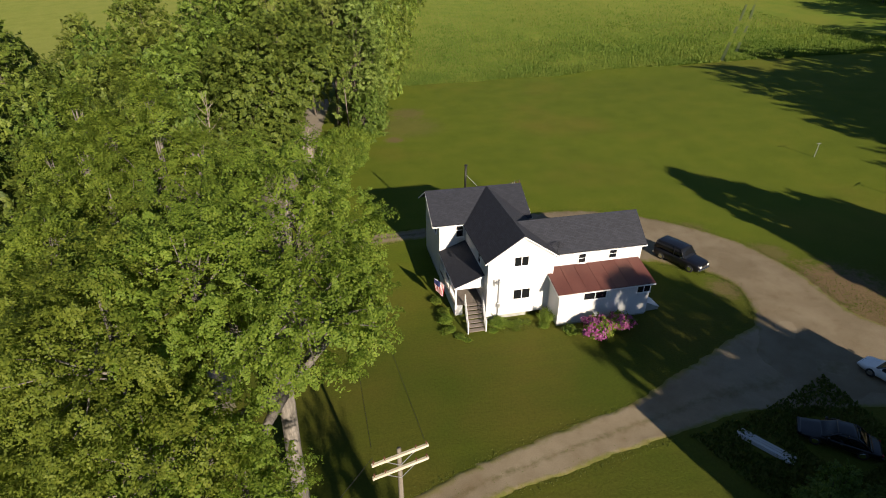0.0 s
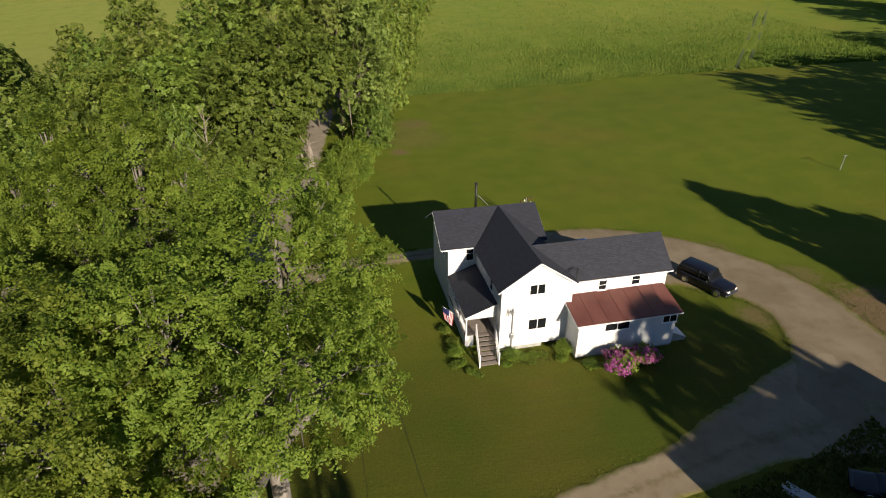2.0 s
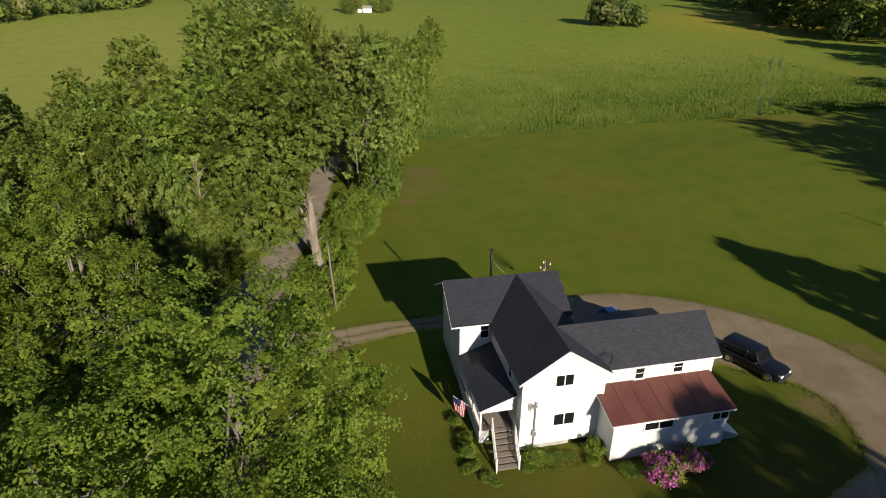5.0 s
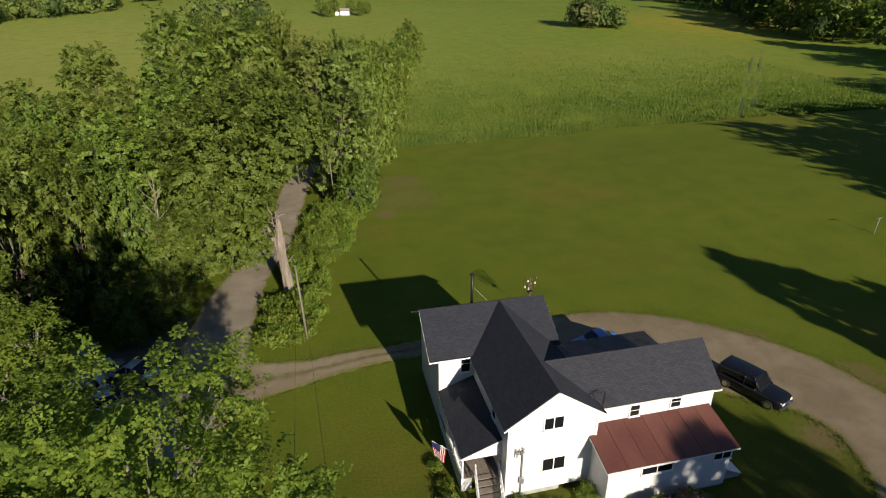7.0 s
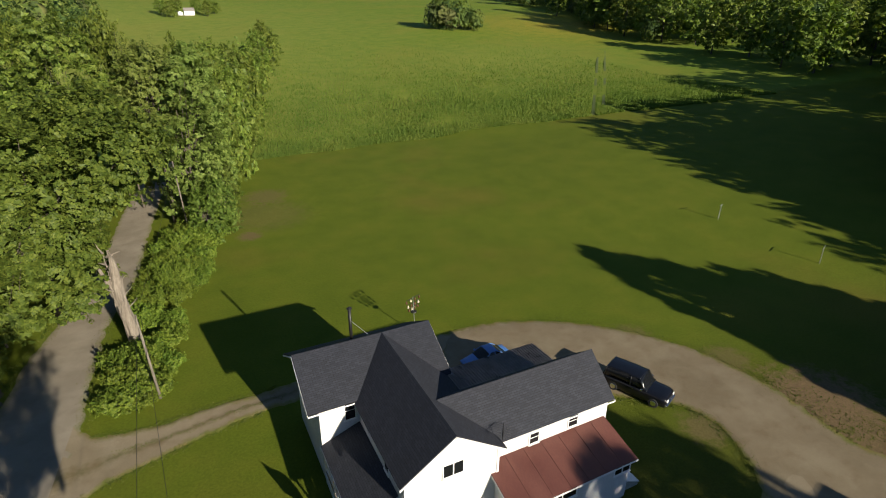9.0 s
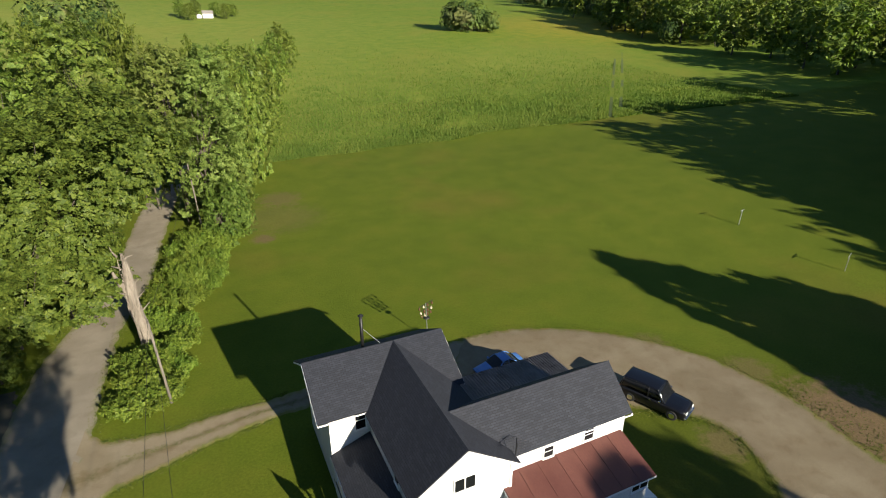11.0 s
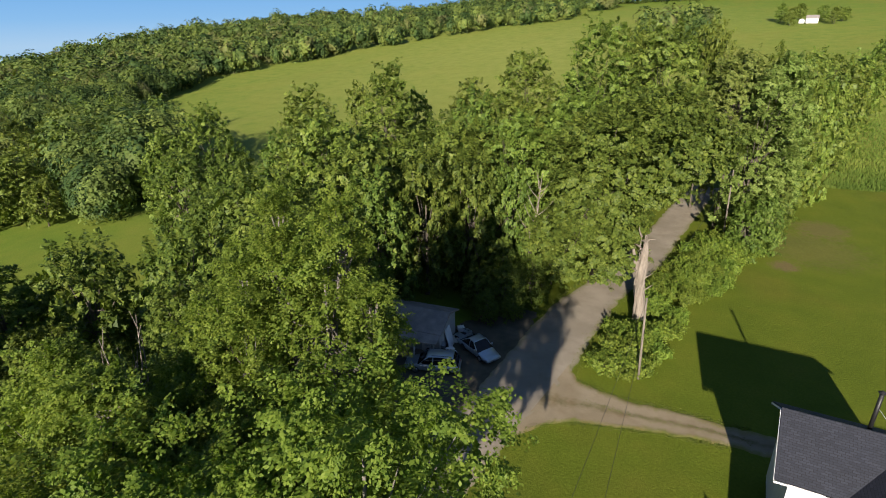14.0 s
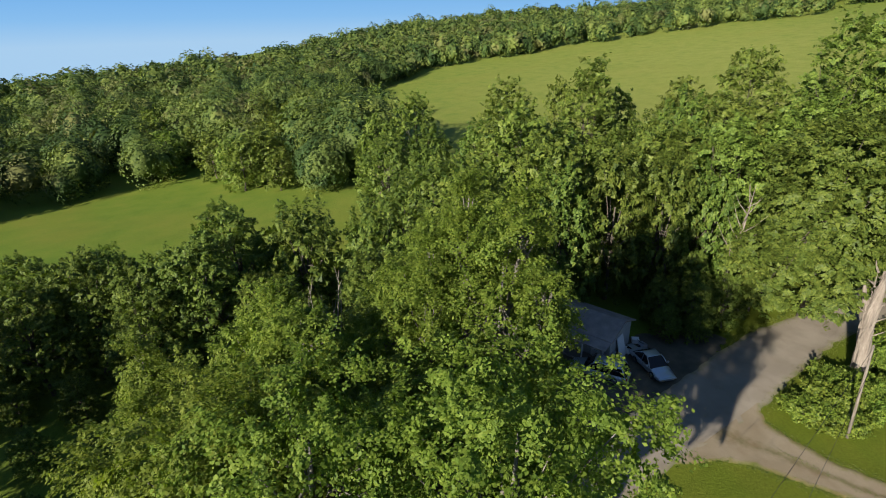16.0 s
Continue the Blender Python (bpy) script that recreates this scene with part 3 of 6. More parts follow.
def window(x, z, w, h, y, lights=2, face="s"):
    """A double-hung or sliding window: frame, sill, panes, in a south (or west) wall."""
    m = pose(x, y, z) if face == "s" else pose(x, y, z, 0, 0, -90)
    ob = new("window", boxes_mesh("window_frame_box", [((-w / 2 - 0.07, -0.045, -0.07), (w / 2 + 0.07, 0.02, 0.0)), ((-w / 2 - 0.07, -0.045, h), (w / 2 + 0.07, 0.02, h + 0.08)), ((-w / 2 - 0.07, -0.045, 0), (-w / 2, 0.02, h)), ((w / 2, -0.045, 0), (w / 2 + 0.07, 0.02, h))], MAT["trim"]))
    ob.parent, ob.matrix_basis = house, m
    part("sill", boxes(((-w / 2 - 0.1, -0.09, -0.11), (w / 2 + 0.1, -0.0, -0.07))), MAT["trim"], ob)
    if lights == 2:
        for s in (-1, 1):
            part("pane", boxes(((min(s * 0.035, s * w / 2), -0.02, 0.0), (max(s * 0.035, s * w / 2), 0.0, h))), MAT["glass"], ob)
        part("mullion", boxes(((-0.035, -0.04, 0), (0.035, 0.01, h))), MAT["trim"], ob)
    else:
        for a, b in ((0.0, h / 2 - 0.02), (h / 2 + 0.02, h)):
            part("pane", boxes(((-w / 2, -0.02, a), (w / 2, 0.0, b))), MAT["glass"], ob)
        part("meeting_rail", boxes(((-w / 2, -0.035, h / 2 - 0.02), (w / 2, 0.01, h / 2 + 0.02))), MAT["trim"], ob)
    return ob


def boxes_mesh(name, spans, material):
    bm = boxes(*spans)
    me = bpy.data.meshes.new(name)
    bm.to_mesh(me)
    bm.free()
    me.materials.append(material)
    return me


window(14.12, 5.12, 1.18, 0.82, 36.06)
window(14.34, 1.85, 1.42, 0.92, 36.06)
window(19.95, 4.28, 0.62, 0.82, 36.78, 1)
window(22.85, 4.42, 0.66, 0.80, 36.78, 1)
window(20.05, 2.36, 2.0, 0.66, 33.93)
window(24.55, 2.40, 1.16, 0.68, 33.93)
window(10.72, 4.5, 0.62, 1.32, 43.38, 1)
window(8.78, 4.4, 0.7, 1.3, 45.0, 1, "w")
window(11.28, 4.3, 0.6, 1.1, 38.6, 1, "w")
window(11.28, 1.5, 0.7, 1.3, 40.4, 1, "w")

# porch
for i in range(10):
    part("porch_board", boxes(((8.8 + i * 0.2525, 37.25, 1.06), (8.8 + i * 0.2525 + 0.24, 43.4, 1.14))), MAT["deck"], house)
part("porch_skirt", boxes(((8.82, 37.3, 0.0), (8.87, 43.4, 1.06)), ((8.82, 37.28, 0.0), (9.5, 37.33, 1.06)), ((11.0, 37.28, 0.0), (11.3, 37.33, 1.06))), MAT["trim"], house)
for y in (37.2, 39.3, 41.3, 43.2):
    part("porch_post", boxes(((8.80, y - 0.06, 1.14), (8.92, y + 0.06, 2.98)), bevel=0.012), MAT["trim"], house)
for z in (1.3, 1.95):
    part("porch_rail", boxes(((8.83, 37.2, z), (8.89, 43.2, z + 0.08))), MAT["trim"], house)
for i in range(38):
    y = 37.35 + i * 0.155
    part("baluster", boxes(((8.845, y, 1.38), (8.875, y + 0.03, 1.95))), MAT["trim"], house)
door = part("door", boxes(((9.2, 43.36, 1.14), (10.1, 43.41, 3.05)), bevel=0.01), MAT["trim"], house)
part("door_handle", boxes(((9.28, 43.30, 2.0), (9.33, 43.36, 2.06))), MAT["iron"], door)
steps = 7
for i in range(steps):
    z, y = 1.14 * (i + 1) / steps, 34.55 + 2.75 * i / steps
    x = 0.45 * i / steps
    part("stair_tread", boxes(((9.35 + x, y, z - 0.05), (10.75 + x, y + 0.42, z)), bevel=0.01), MAT["deck"], house)
for sx in (9.28, 10.82):
    bm = bmesh.new()
    prism(bm, [(34.5, -0.02), (34.9, -0.02), (37.4, 0.9), (37.4, 1.12), (37.2, 1.12), (34.5, 0.12)], "x", sx - 0.03, sx + 0.03)
    for v in bm.verts:
        v.co.x += 0.45 * (v.co.y - 34.5) / 2.9
    part("stringer", bm, MAT["trim"], house)
    for yy, zz in ((34.6, 0.0), (37.2, 1.0)):
        part("newel", boxes(((sx - 0.05 + 0.45 * (yy - 34.5) / 2.9, yy - 0.05, zz), (sx + 0.05 + 0.45 * (yy - 34.5) / 2.9, yy + 0.05, zz + 1.15)), bevel=0.01), MAT["trim"], house)
    for h in (0.55, 1.02):
        bm = tube(bmesh.new(), [(sx, 34.6, h), (sx + 0.42, 37.2, h + 1.02)], [0.045, 0.045], 6)
        part("handrail", bm, MAT["trim"], house)
    for i in range(9):
        f = (i + 1) / 10
        part("spindle", boxes(((sx + 0.42 * f - 0.015, 34.6 + 2.6 * f - 0.015, 0.1 + 1.0 * f), (sx + 0.42 * f + 0.015, 34.6 + 2.6 * f + 0.015, 1.0 + 1.02 * f))), MAT["trim"], house)
for x in (11.26, 16.9):
    part("corner_board", boxes(((x, 36.04, 0.35), (x + 0.14, 36.10, 5.7))), MAT["trim"], house)

# ---- roof fittings and yard things ----
pipe = thing("stove_pipe", pose(12.25, 47.3, 7.4), "dark metal stove pipe with a cap behind the ridge", "chimney")
part("flue", tube(bmesh.new(), [(0, 0, 0), (0, 0, 2.5)], [0.11, 0.11], 12), MAT["iron"], pipe, smooth=True)
part("cap", tube(bmesh.new(), [(0, 0, 2.5), (0, 0, 2.56), (0, 0, 2.68)], [0.14, 0.2, 0.05], 12), MAT["iron"], pipe)
part("stay", tube(bmesh.new(), [(0.05, 0, 1.6), (1.0, -0.6, 0.62)], [0.015, 0.015], 5), MAT["steel"], pipe)


def aerial(m, size, label):
    ob = thing("tv_aerial", m, label, "antenna")
    part("mast", tube(bmesh.new(), [(0, 0, 0), (0, 0, 1.3 * size)], [0.025, 0.02], 6), MAT["iron"], ob)
    part("boom", tube(bmesh.new(), [(-0.7 * size, 0, 1.15 * size), (0.7 * size, 0.1, 1.2 * size)], [0.02, 0.02], 6), MAT["iron"], ob)
    for i in range(6):
        x = (-0.6 + 0.24 * i) * size
        part("element", tube(bmesh.new(), [(x, -0.45 * size, 1.17 * size), (x, 0.45 * size, 1.17 * size)], [0.011, 0.011], 5), MAT["iron"], ob)
    return ob


aerial(pose(17.25, 36.25, 5.45, 4, 8, 50), 0.95, "small metal television aerial on the front gable eave")

# rack of hanging gourd birdhouses on a pole, out on the back lawn
rack = thing("birdhouse_rack", pose(21.1, 56.9, 0, 0, -3, 20), "tall thin pole with crossbars and white gourd birdhouses", "birdhouse")
part("pole", tube(bmesh.new(), [(0, 0, -0.3), (0, 0, 3.9)], [0.04, 0.03], 8), MAT["steel"], rack)
part("guard", tube(bmesh.new(), [(0, 0, 2.35), (0, 0, 2.42), (0, 0, 2.5)], [0.30, 0.26, 0.04], 12), MAT["iron"], rack)
for z, half in ((3.85, 0.85), (3.35, 0.7), (2.95, 0.6)):
    part("crossbar", tube(bmesh.new(), [(-half, 0, z), (half, 0, z)], [0.025, 0.025], 6), MAT["iron"], rack)
    for i in range(4):
        x = half * (-0.92 + 0.61 * i)
        part("gourd", tube(bmesh.new(), [(x, 0, z - 0.04), (x, 0, z - 0.12), (x, 0.01, z - 0.22), (x, 0.02, z - 0.31), (x, 0.02, z - 0.36)], [0.02, 0.045, 0.10, 0.10, 0.03], 8), MAT["arm"] if (i + int(z * 10)) % 3 == 0 else MAT["ceramic"], rack, smooth=True)

mast = thing("service_mast", pose(12.25, 35.98, 0), "grey electric service mast with bracket and meter on the gable", "service mast")
part("conduit", tube(bmesh.new(), [(0, 0, 0.3), (0, 0, 3.9), (0, -0.12, 4.1)], [0.04, 0.04, 0.06], 8), MAT["steel"], mast)
part("meter", boxes(((-0.13, -0.14, 1.3), (0.13, 0.02, 1.75)), bevel=0.02), MAT["steel"], mast)
part("bracket", boxes(((-0.45, -0.12, 3.75), (0.1, -0.04, 3.83)), ((-0.45, -0.16, 3.5), (-0.4, -0.04, 4.1)), ((-0.2, -0.16, 3.6), (-0.15, -0.04, 4.0))), MAT["steel"], mast)

flag = thing("flag", pose(8.62, 38.8, 1.9), "striped flag hanging from a slanted pole on the porch", "flag")
part("staff", tube(bmesh.new(), [(0, 0, 0), (-1.35, -0.15, 1.35)], [0.018, 0.014], 6), MAT["trim"], flag)


def cloth(u0, u1, v0, v1, material):
    bm = bmesh.new()
    grid = []
    for j in range(9):
        v = v0 + (v1 - v0) * j / 8
        row = []
        for i in range(5):
            u = u0 + (u1 - u0) * i / 4
            row.append(bm.verts.new((-0.45 - 0.8 * u + 0.05 * math.sin(5 * v + 3 * u), -0.06 + 0.09 * math.sin(7 * u + 2.5 * v), 0.45 + 0.8 * u - 1.25 * v)))
        grid.append(row)
    for j in range(8):
        for i in range(4):
            bm.faces.new((grid[j][i], grid[j][i + 1], grid[j + 1][i + 1], grid[j + 1][i]))
    bmesh.ops.solidify(bm, geom=bm.faces[:], thickness=0.006)
    part("stripe" if material is not MAT["flag_blue"] else "canton", bm, material, flag)


for k in range(13):
    a, b = k / 13, (k + 1) / 13
    cloth(a, b, 0.0 if k < 6 else 0.42, 1.0, MAT["flag_red"] if k % 2 == 0 else MAT["flag_white"]) if k >= 6 else cloth(a, b, 0.0, 1.0, MAT["flag_red"] if k % 2 == 0 else MAT["flag_white"])
cloth(6 / 13, 1.0, 0.0, 0.42, MAT["flag_blue"])

# low addition behind the wing, under ribbed tin
gable_wall("x", [(41.42, 0.1), (46.0, 0.1), (46.0, 3.55), (41.42, 3.78)], 17.42, 26.42)
bm = bmesh.new()
top = []
for i in range(42 * 6 + 1):
    x = 17.40 + 9.24 * i / (42 * 6)
    z = 0.045 if i % 6 in (2, 3) else 0.0
    top.append((bm.verts.new((x, 41.44, 3.86 + z)), bm.verts.new((x, 46.25, 3.62 + z))))
for a, b in zip(top, top[1:]):
    bm.faces.new((a[0], b[0], b[1], a[1]))
bmesh.ops.solidify(bm, geom=bm.faces[:], thickness=0.02)
part("roof", bm, MAT["tin"], house, "rusty ribbed tin roof over the rear addition")

for x, y, lean in ((71.0, 63.6, 6), (70.5, 49.0, -4)):
    cl = thing("clothesline_post", pose(x, y, spot(x, y), 0, lean, 20), "pale leaning clothesline post with a crossbar on the lawn", "clothesline post", "clothesline posts")
    part("post", tube(bmesh.new(), [(0, 0, -0.3), (0, 0, 2.1)], [0.05, 0.045], 8), MAT["steel"], cl)
    part("crossbar", tube(bmesh.new(), [(-0.75, 0, 2.05), (0.75, 0, 2.05)], [0.04, 0.04], 8), MAT["steel"], cl)


# ---- utility poles and wires ----
def utility_pole(x, y, top, tilt, turn, arms, label):
    z = spot(x, y)
    ob = thing("utility_pole", pose(x, y, z, *tilt, 0), label, "utility pole", "utility poles")
    part("pole", tube(bmesh.new(), [(0, 0, -0.5), (0, 0, top * 0.5), (0, 0, top)], [0.15, 0.13, 0.10] if arms else [0.11, 0.095, 0.075], 12), MAT["pole"], ob, smooth=True)
    for h, half in arms:
        m = pose(0, 0, h, 0, 0, turn)
        bm = boxes(((-half, -0.22, -0.06), (half, -0.10, 0.07)), bevel=0.008)
        arm = part("crossarm", bm, MAT["arm"], ob)
        arm.matrix_basis = m
        for s in (-1, 1):
            part("brace", tube(bmesh.new(), [(s * half * 0.55, -0.16, -0.05), (0, -0.13, -0.65)], [0.018, 0.018], 5), MAT["steel"], arm)
            for f in (0.93, 0.55):
                bm = tube(bmesh.new(), [(s * half * f, -0.16, 0.07), (s * half * f, -0.16, 0.14), (s * half * f, -0.16, 0.17), (s * half * f, -0.16, 0.26)], [0.02, 0.02, 0.055, 0.04], 8)
                part("insulator", bm, MAT["ceramic"], arm)
    return ob


utility_pole(0.95, 15.95, 9.4, (0, 0), 13, ((9.15, 1.3), (8.35, 1.3)), "wooden utility pole with two bleached crossarms beside the lane")
utility_pole(-0.52, 57.2, 7.6, (0, -2), 0, (), "slim weathered utility pole standing in roadside shrubs")
utility_pole(3.85, 91.4, 10.2, (0, -2), 0, (), "weathered utility pole in the hedgerow beside the road")


def wire(a, b, sag, label, r=0.012):
    a, b = Vector(a), Vector(b)
    pts = [a.lerp(b, i / 16) - Vector((0, 0, sag * 4 * (i / 16) * (1 - i / 16))) for i in range(17)]
    tagged(part("wire", tube(bmesh.new(), pts, [r] * 17, 5), MAT["iron"]), label, "overhead wire", "overhead wires")


wire((-0.2, 16.2, 9.4), (-0.75, 57.2, 7.5), 0.7, "thin dark overhead wire between utility poles")
wire((2.1, 16.2, 9.4), (-0.45, 57.2, 7.2), 0.8, "thin dark overhead wire between utility poles")
wire((-0.75, 57.2, 7.5), (3.5, 91.4, 9.9), 0.6, "thin dark overhead wire between utility poles")
wire((-0.2, 15.7, 9.4), (-14, 2, 8.5), 0.4, "thin dark overhead wire leading over the road")


# ---- trees ----
RNG = np.random.default_rng(11)


def leaves(name, centres, normals, size, material, rng, long=1.5, corners=4):
    """Many small leaves, each one face of three or four corners."""
    n = len(centres)
    nrm = normals / (np.linalg.norm(normals, axis=1, keepdims=True) + 1e-9)
    side = np.cross(nrm, rng.normal(size=(n, 3)))
    side /= np.linalg.norm(side, axis=1, keepdims=True) + 1e-9
    fore = np.cross(nrm, side)
    s = np.reshape(size, (-1, 1)) * rng.uniform(0.6, 1.35, (n, 1))
    fold = nrm * s * 0.18
    if corners == 4:
        v = np.stack([centres - fore * s * long / 2, centres + side * s / 2 + fold, centres + fore * s * long / 2, centres - side * s / 2 + fold], 1).reshape(-1, 3)
    else:
        v = np.stack([centres - fore * s * long / 2 - side * s * 0.62, centres - fore * s * long / 2 + side * s * 0.62, centres + fore * s * long * 0.75], 1).reshape(-1, 3)
    c = corners
    me = bpy.data.meshes.new(name)
    me.vertices.add(c * n)
    me.vertices.foreach_set("co", v.astype(np.float32).ravel())
    me.loops.add(c * n)
    me.loops.foreach_set("vertex_index", np.arange(c * n, dtype=np.int32))
    me.polygons.add(n)
    me.polygons.foreach_set("loop_start", np.arange(0, c * n, c, dtype=np.int32))
    me.update(calc_edges=True)
    me.materials.append(material)
    return me


def crown_points(rng, n, height, radius, base, clumps, flat=0.62, tips=0.0, low=-0.8, lump=1.0, sprig=1):
    """Leaf places in lumpy sprays over an uneven crown. Returns places, directions and the sprays' middles."""
    mid, half = (base + height) / 2, (height - base) / 2
    u = (np.arange(clumps) + 0.5) / clumps
    d = np.zeros((clumps, 3))
    d[:, 2] = low + (1 - low) * u ** 0.85
    turn = np.arange(clumps) * 2.39996 + rng.uniform(-0.25, 0.25, clumps)
    flatr = np.sqrt(np.maximum(1 - d[:, 2] ** 2, 0))
    d[:, 0], d[:, 1] = flatr * np.cos(turn), flatr * np.sin(turn)
    lobes = rng.normal(size=(8, 3))
    lobes[:, 2] = np.abs(lobes[:, 2]) * 0.6
    lobes /= np.linalg.norm(lobes, axis=1, keepdims=True)
    swell = 0.74 + 0.32 * np.clip(np.max(d @ lobes.T, axis=1), 0, 1) ** 4 + rng.uniform(-0.09, 0.09, clumps)
    depth = np.where(rng.random(clumps) < 0.74, rng.uniform(0.86, 1.03, clumps), rng.uniform(0.4, 0.8, clumps))
    taper = np.where(d[:, 2] < 0, 1 - 0.18 * d[:, 2] ** 2, 1 - 0.12 * d[:, 2] ** 2)
    cen = d * (swell * depth * taper)[:, None] * np.array([radius, radius, half]) + np.array([0, 0, mid])
    size = lump * radius * rng.uniform(0.75, 1.35, clumps) * 1.75 / math.sqrt(clumps)
    per = rng.multinomial(n, size ** 2 / (size ** 2).sum())
    k = np.repeat(np.arange(clumps), per)
    e = rng.normal(size=(n, 3))
    e /= np.linalg.norm(e, axis=1, keepdims=True)
    r = rng.uniform(0.2, 1.0, n) ** 0.5
    stretch = np.where(rng.random(clumps) < tips, 1.9, 1.0)
    off = e * r[:, None] * size[k][:, None] * np.stack([1 / stretch[k] ** 0.4, 1 / stretch[k] ** 0.4, flat * stretch[k]], 1)
    off *= 1 + 0.3 * rng.normal(size=(n, 1)).clip(-1, 1.6)
    if sprig > 1:
        head = np.arange(n) // sprig * sprig
        k, e = k[head], e[head]
        off = off[head] + rng.normal(size=(n, 3)) * np.array([0.10, 0.10, 0.07])
    p = cen[k] + off
    p[:, 2] = np.maximum(p[:, 2], 0.1)
    nrm = e * 0.5 + d[k] * 0.5 + np.array([0, 0, 0.45]) + rng.normal(size=(n, 3)) * (0.6 if sprig == 1 else 0.5)
    return p, nrm, cen


def limbs(rng, height, radius, base, centres, girth, sides=8, count=14):
    bm = bmesh.new()
    bend = rng.normal(size=2) * 0.03 * height
    top = Vector((bend[0], bend[1], base + (height - base) * 0.55))
    spine = [Vector((0, 0, -0.4)), Vector((bend[0] * 0.2, bend[1] * 0.2, base * 0.5)), Vector((bend[0] * 0.6, bend[1] * 0.6, base)), top]
    tube(bm, spine, [girth * 1.25, girth * 0.9, girth * 0.75, girth * 0.3], sides)
    for i in rng.choice(len(centres), min(count, len(centres)), replace=False):
        c = Vector(centres[i])
        f = rng.uniform(0.15, 0.9)
        s = spine[2].lerp(top, f * 0.9)
        m = s.lerp(c, 0.5) + Vector((0, 0, 0.08 * radius))
        g = girth * (0.42 - 0.22 * f)
        tube(bm, [s, m, c], [g, g * 0.6, g * 0.15], 5, False)
    return bm


def plant(ob, x, y, scale=1.0, turn=0.0, tall=1.0):
    ob.matrix_basis = pose(x, y, spot(x, y), 0, 0, turn) @ Matrix.Diagonal((scale, scale, scale * tall, 1))
    return ob


def replant(ob, x, y, scale=1.0, turn=0.0, tall=1.0):
    return copy_thing(ob, pose(x, y, spot(x, y), 0, 0, turn) @ Matrix.Diagonal((scale, scale, scale * tall, 1)))


def fronds(rng, lobes, count, per, reach, low=-0.75, wild=0.42, droop=0.12):
    """Leaf places in flat, layered fronds that point outwards over several rounded boughs (middle and half-sizes of each)."""
    lobes = np.array(lobes, float)
    mid, half = lobes[:, :3], lobes[:, 3:]
    area = (half[:, 0] * half[:, 2]) / (half[:, 0] * half[:, 2]).sum()
    k = rng.choice(len(lobes), count * 3, p=area)
    d = rng.normal(size=(count * 3, 3))
    d /= np.linalg.norm(d, axis=1, keepdims=True)
    d[:, 2] = np.where(d[:, 2] < low, -d[:, 2], d[:, 2])
    deep = np.where(rng.random(count * 3) < 0.8, rng.uniform(0.84, 1.04, count * 3), rng.uniform(0.5, 0.84, count * 3))
    root = mid[k] + d * half[k] * deep[:, None]
    inside = np.zeros(len(root), bool)
    for i in range(len(lobes)):
        inside |= (np.linalg.norm((root - mid[i]) / half[i], axis=1) < 0.82) & (k != i)
    keep = np.flatnonzero(~inside & (root[:, 2] > 0.3))[:count]
    root, d = root[keep], d[keep]
    n = len(root)
    axis = d * np.array([1.0, 1.0, 0.75]) + np.array([0, 0, 0.18]) + rng.normal(size=(n, 3)) * 0.28
    axis /= np.linalg.norm(axis, axis=1, keepdims=True)
    over = np.array([0, 0, 1.0]) + d * 0.55 + rng.normal(size=(n, 3)) * 0.2
    over -= axis * (over * axis).sum(1, keepdims=True)
    over /= np.linalg.norm(over, axis=1, keepdims=True) + 1e-9
    side = np.cross(axis, over)
    long = reach * rng.uniform(0.55, 1.4, n)
    j = np.repeat(np.arange(n), per)
    m = len(j)
    t = rng.random(m) ** 0.85
    w = rng.uniform(-1, 1, m)
    wide = 0.50 * long[j] * (1 - 0.80 * t) * (0.75 + 0.25 * np.cos(t * 19 + j))
    p = root[j] + axis[j] * (long[j] * (t - 0.35))[:, None] + side[j] * (w * wide)[:, None] + over[j] * (rng.normal(size=m) * 0.07 * long[j] - droop * long[j] * (t * t + w * w * 0.8))[:, None]
    p[:, 2] = np.maximum(p[:, 2], 0.1)
    nrm = over[j] * 0.55 + axis[j] * 0.38 + side[j] * (w * 0.3)[:, None] + d[j] * 0.42 + rng.normal(size=(m, 3)) * wild
    return p, nrm, root


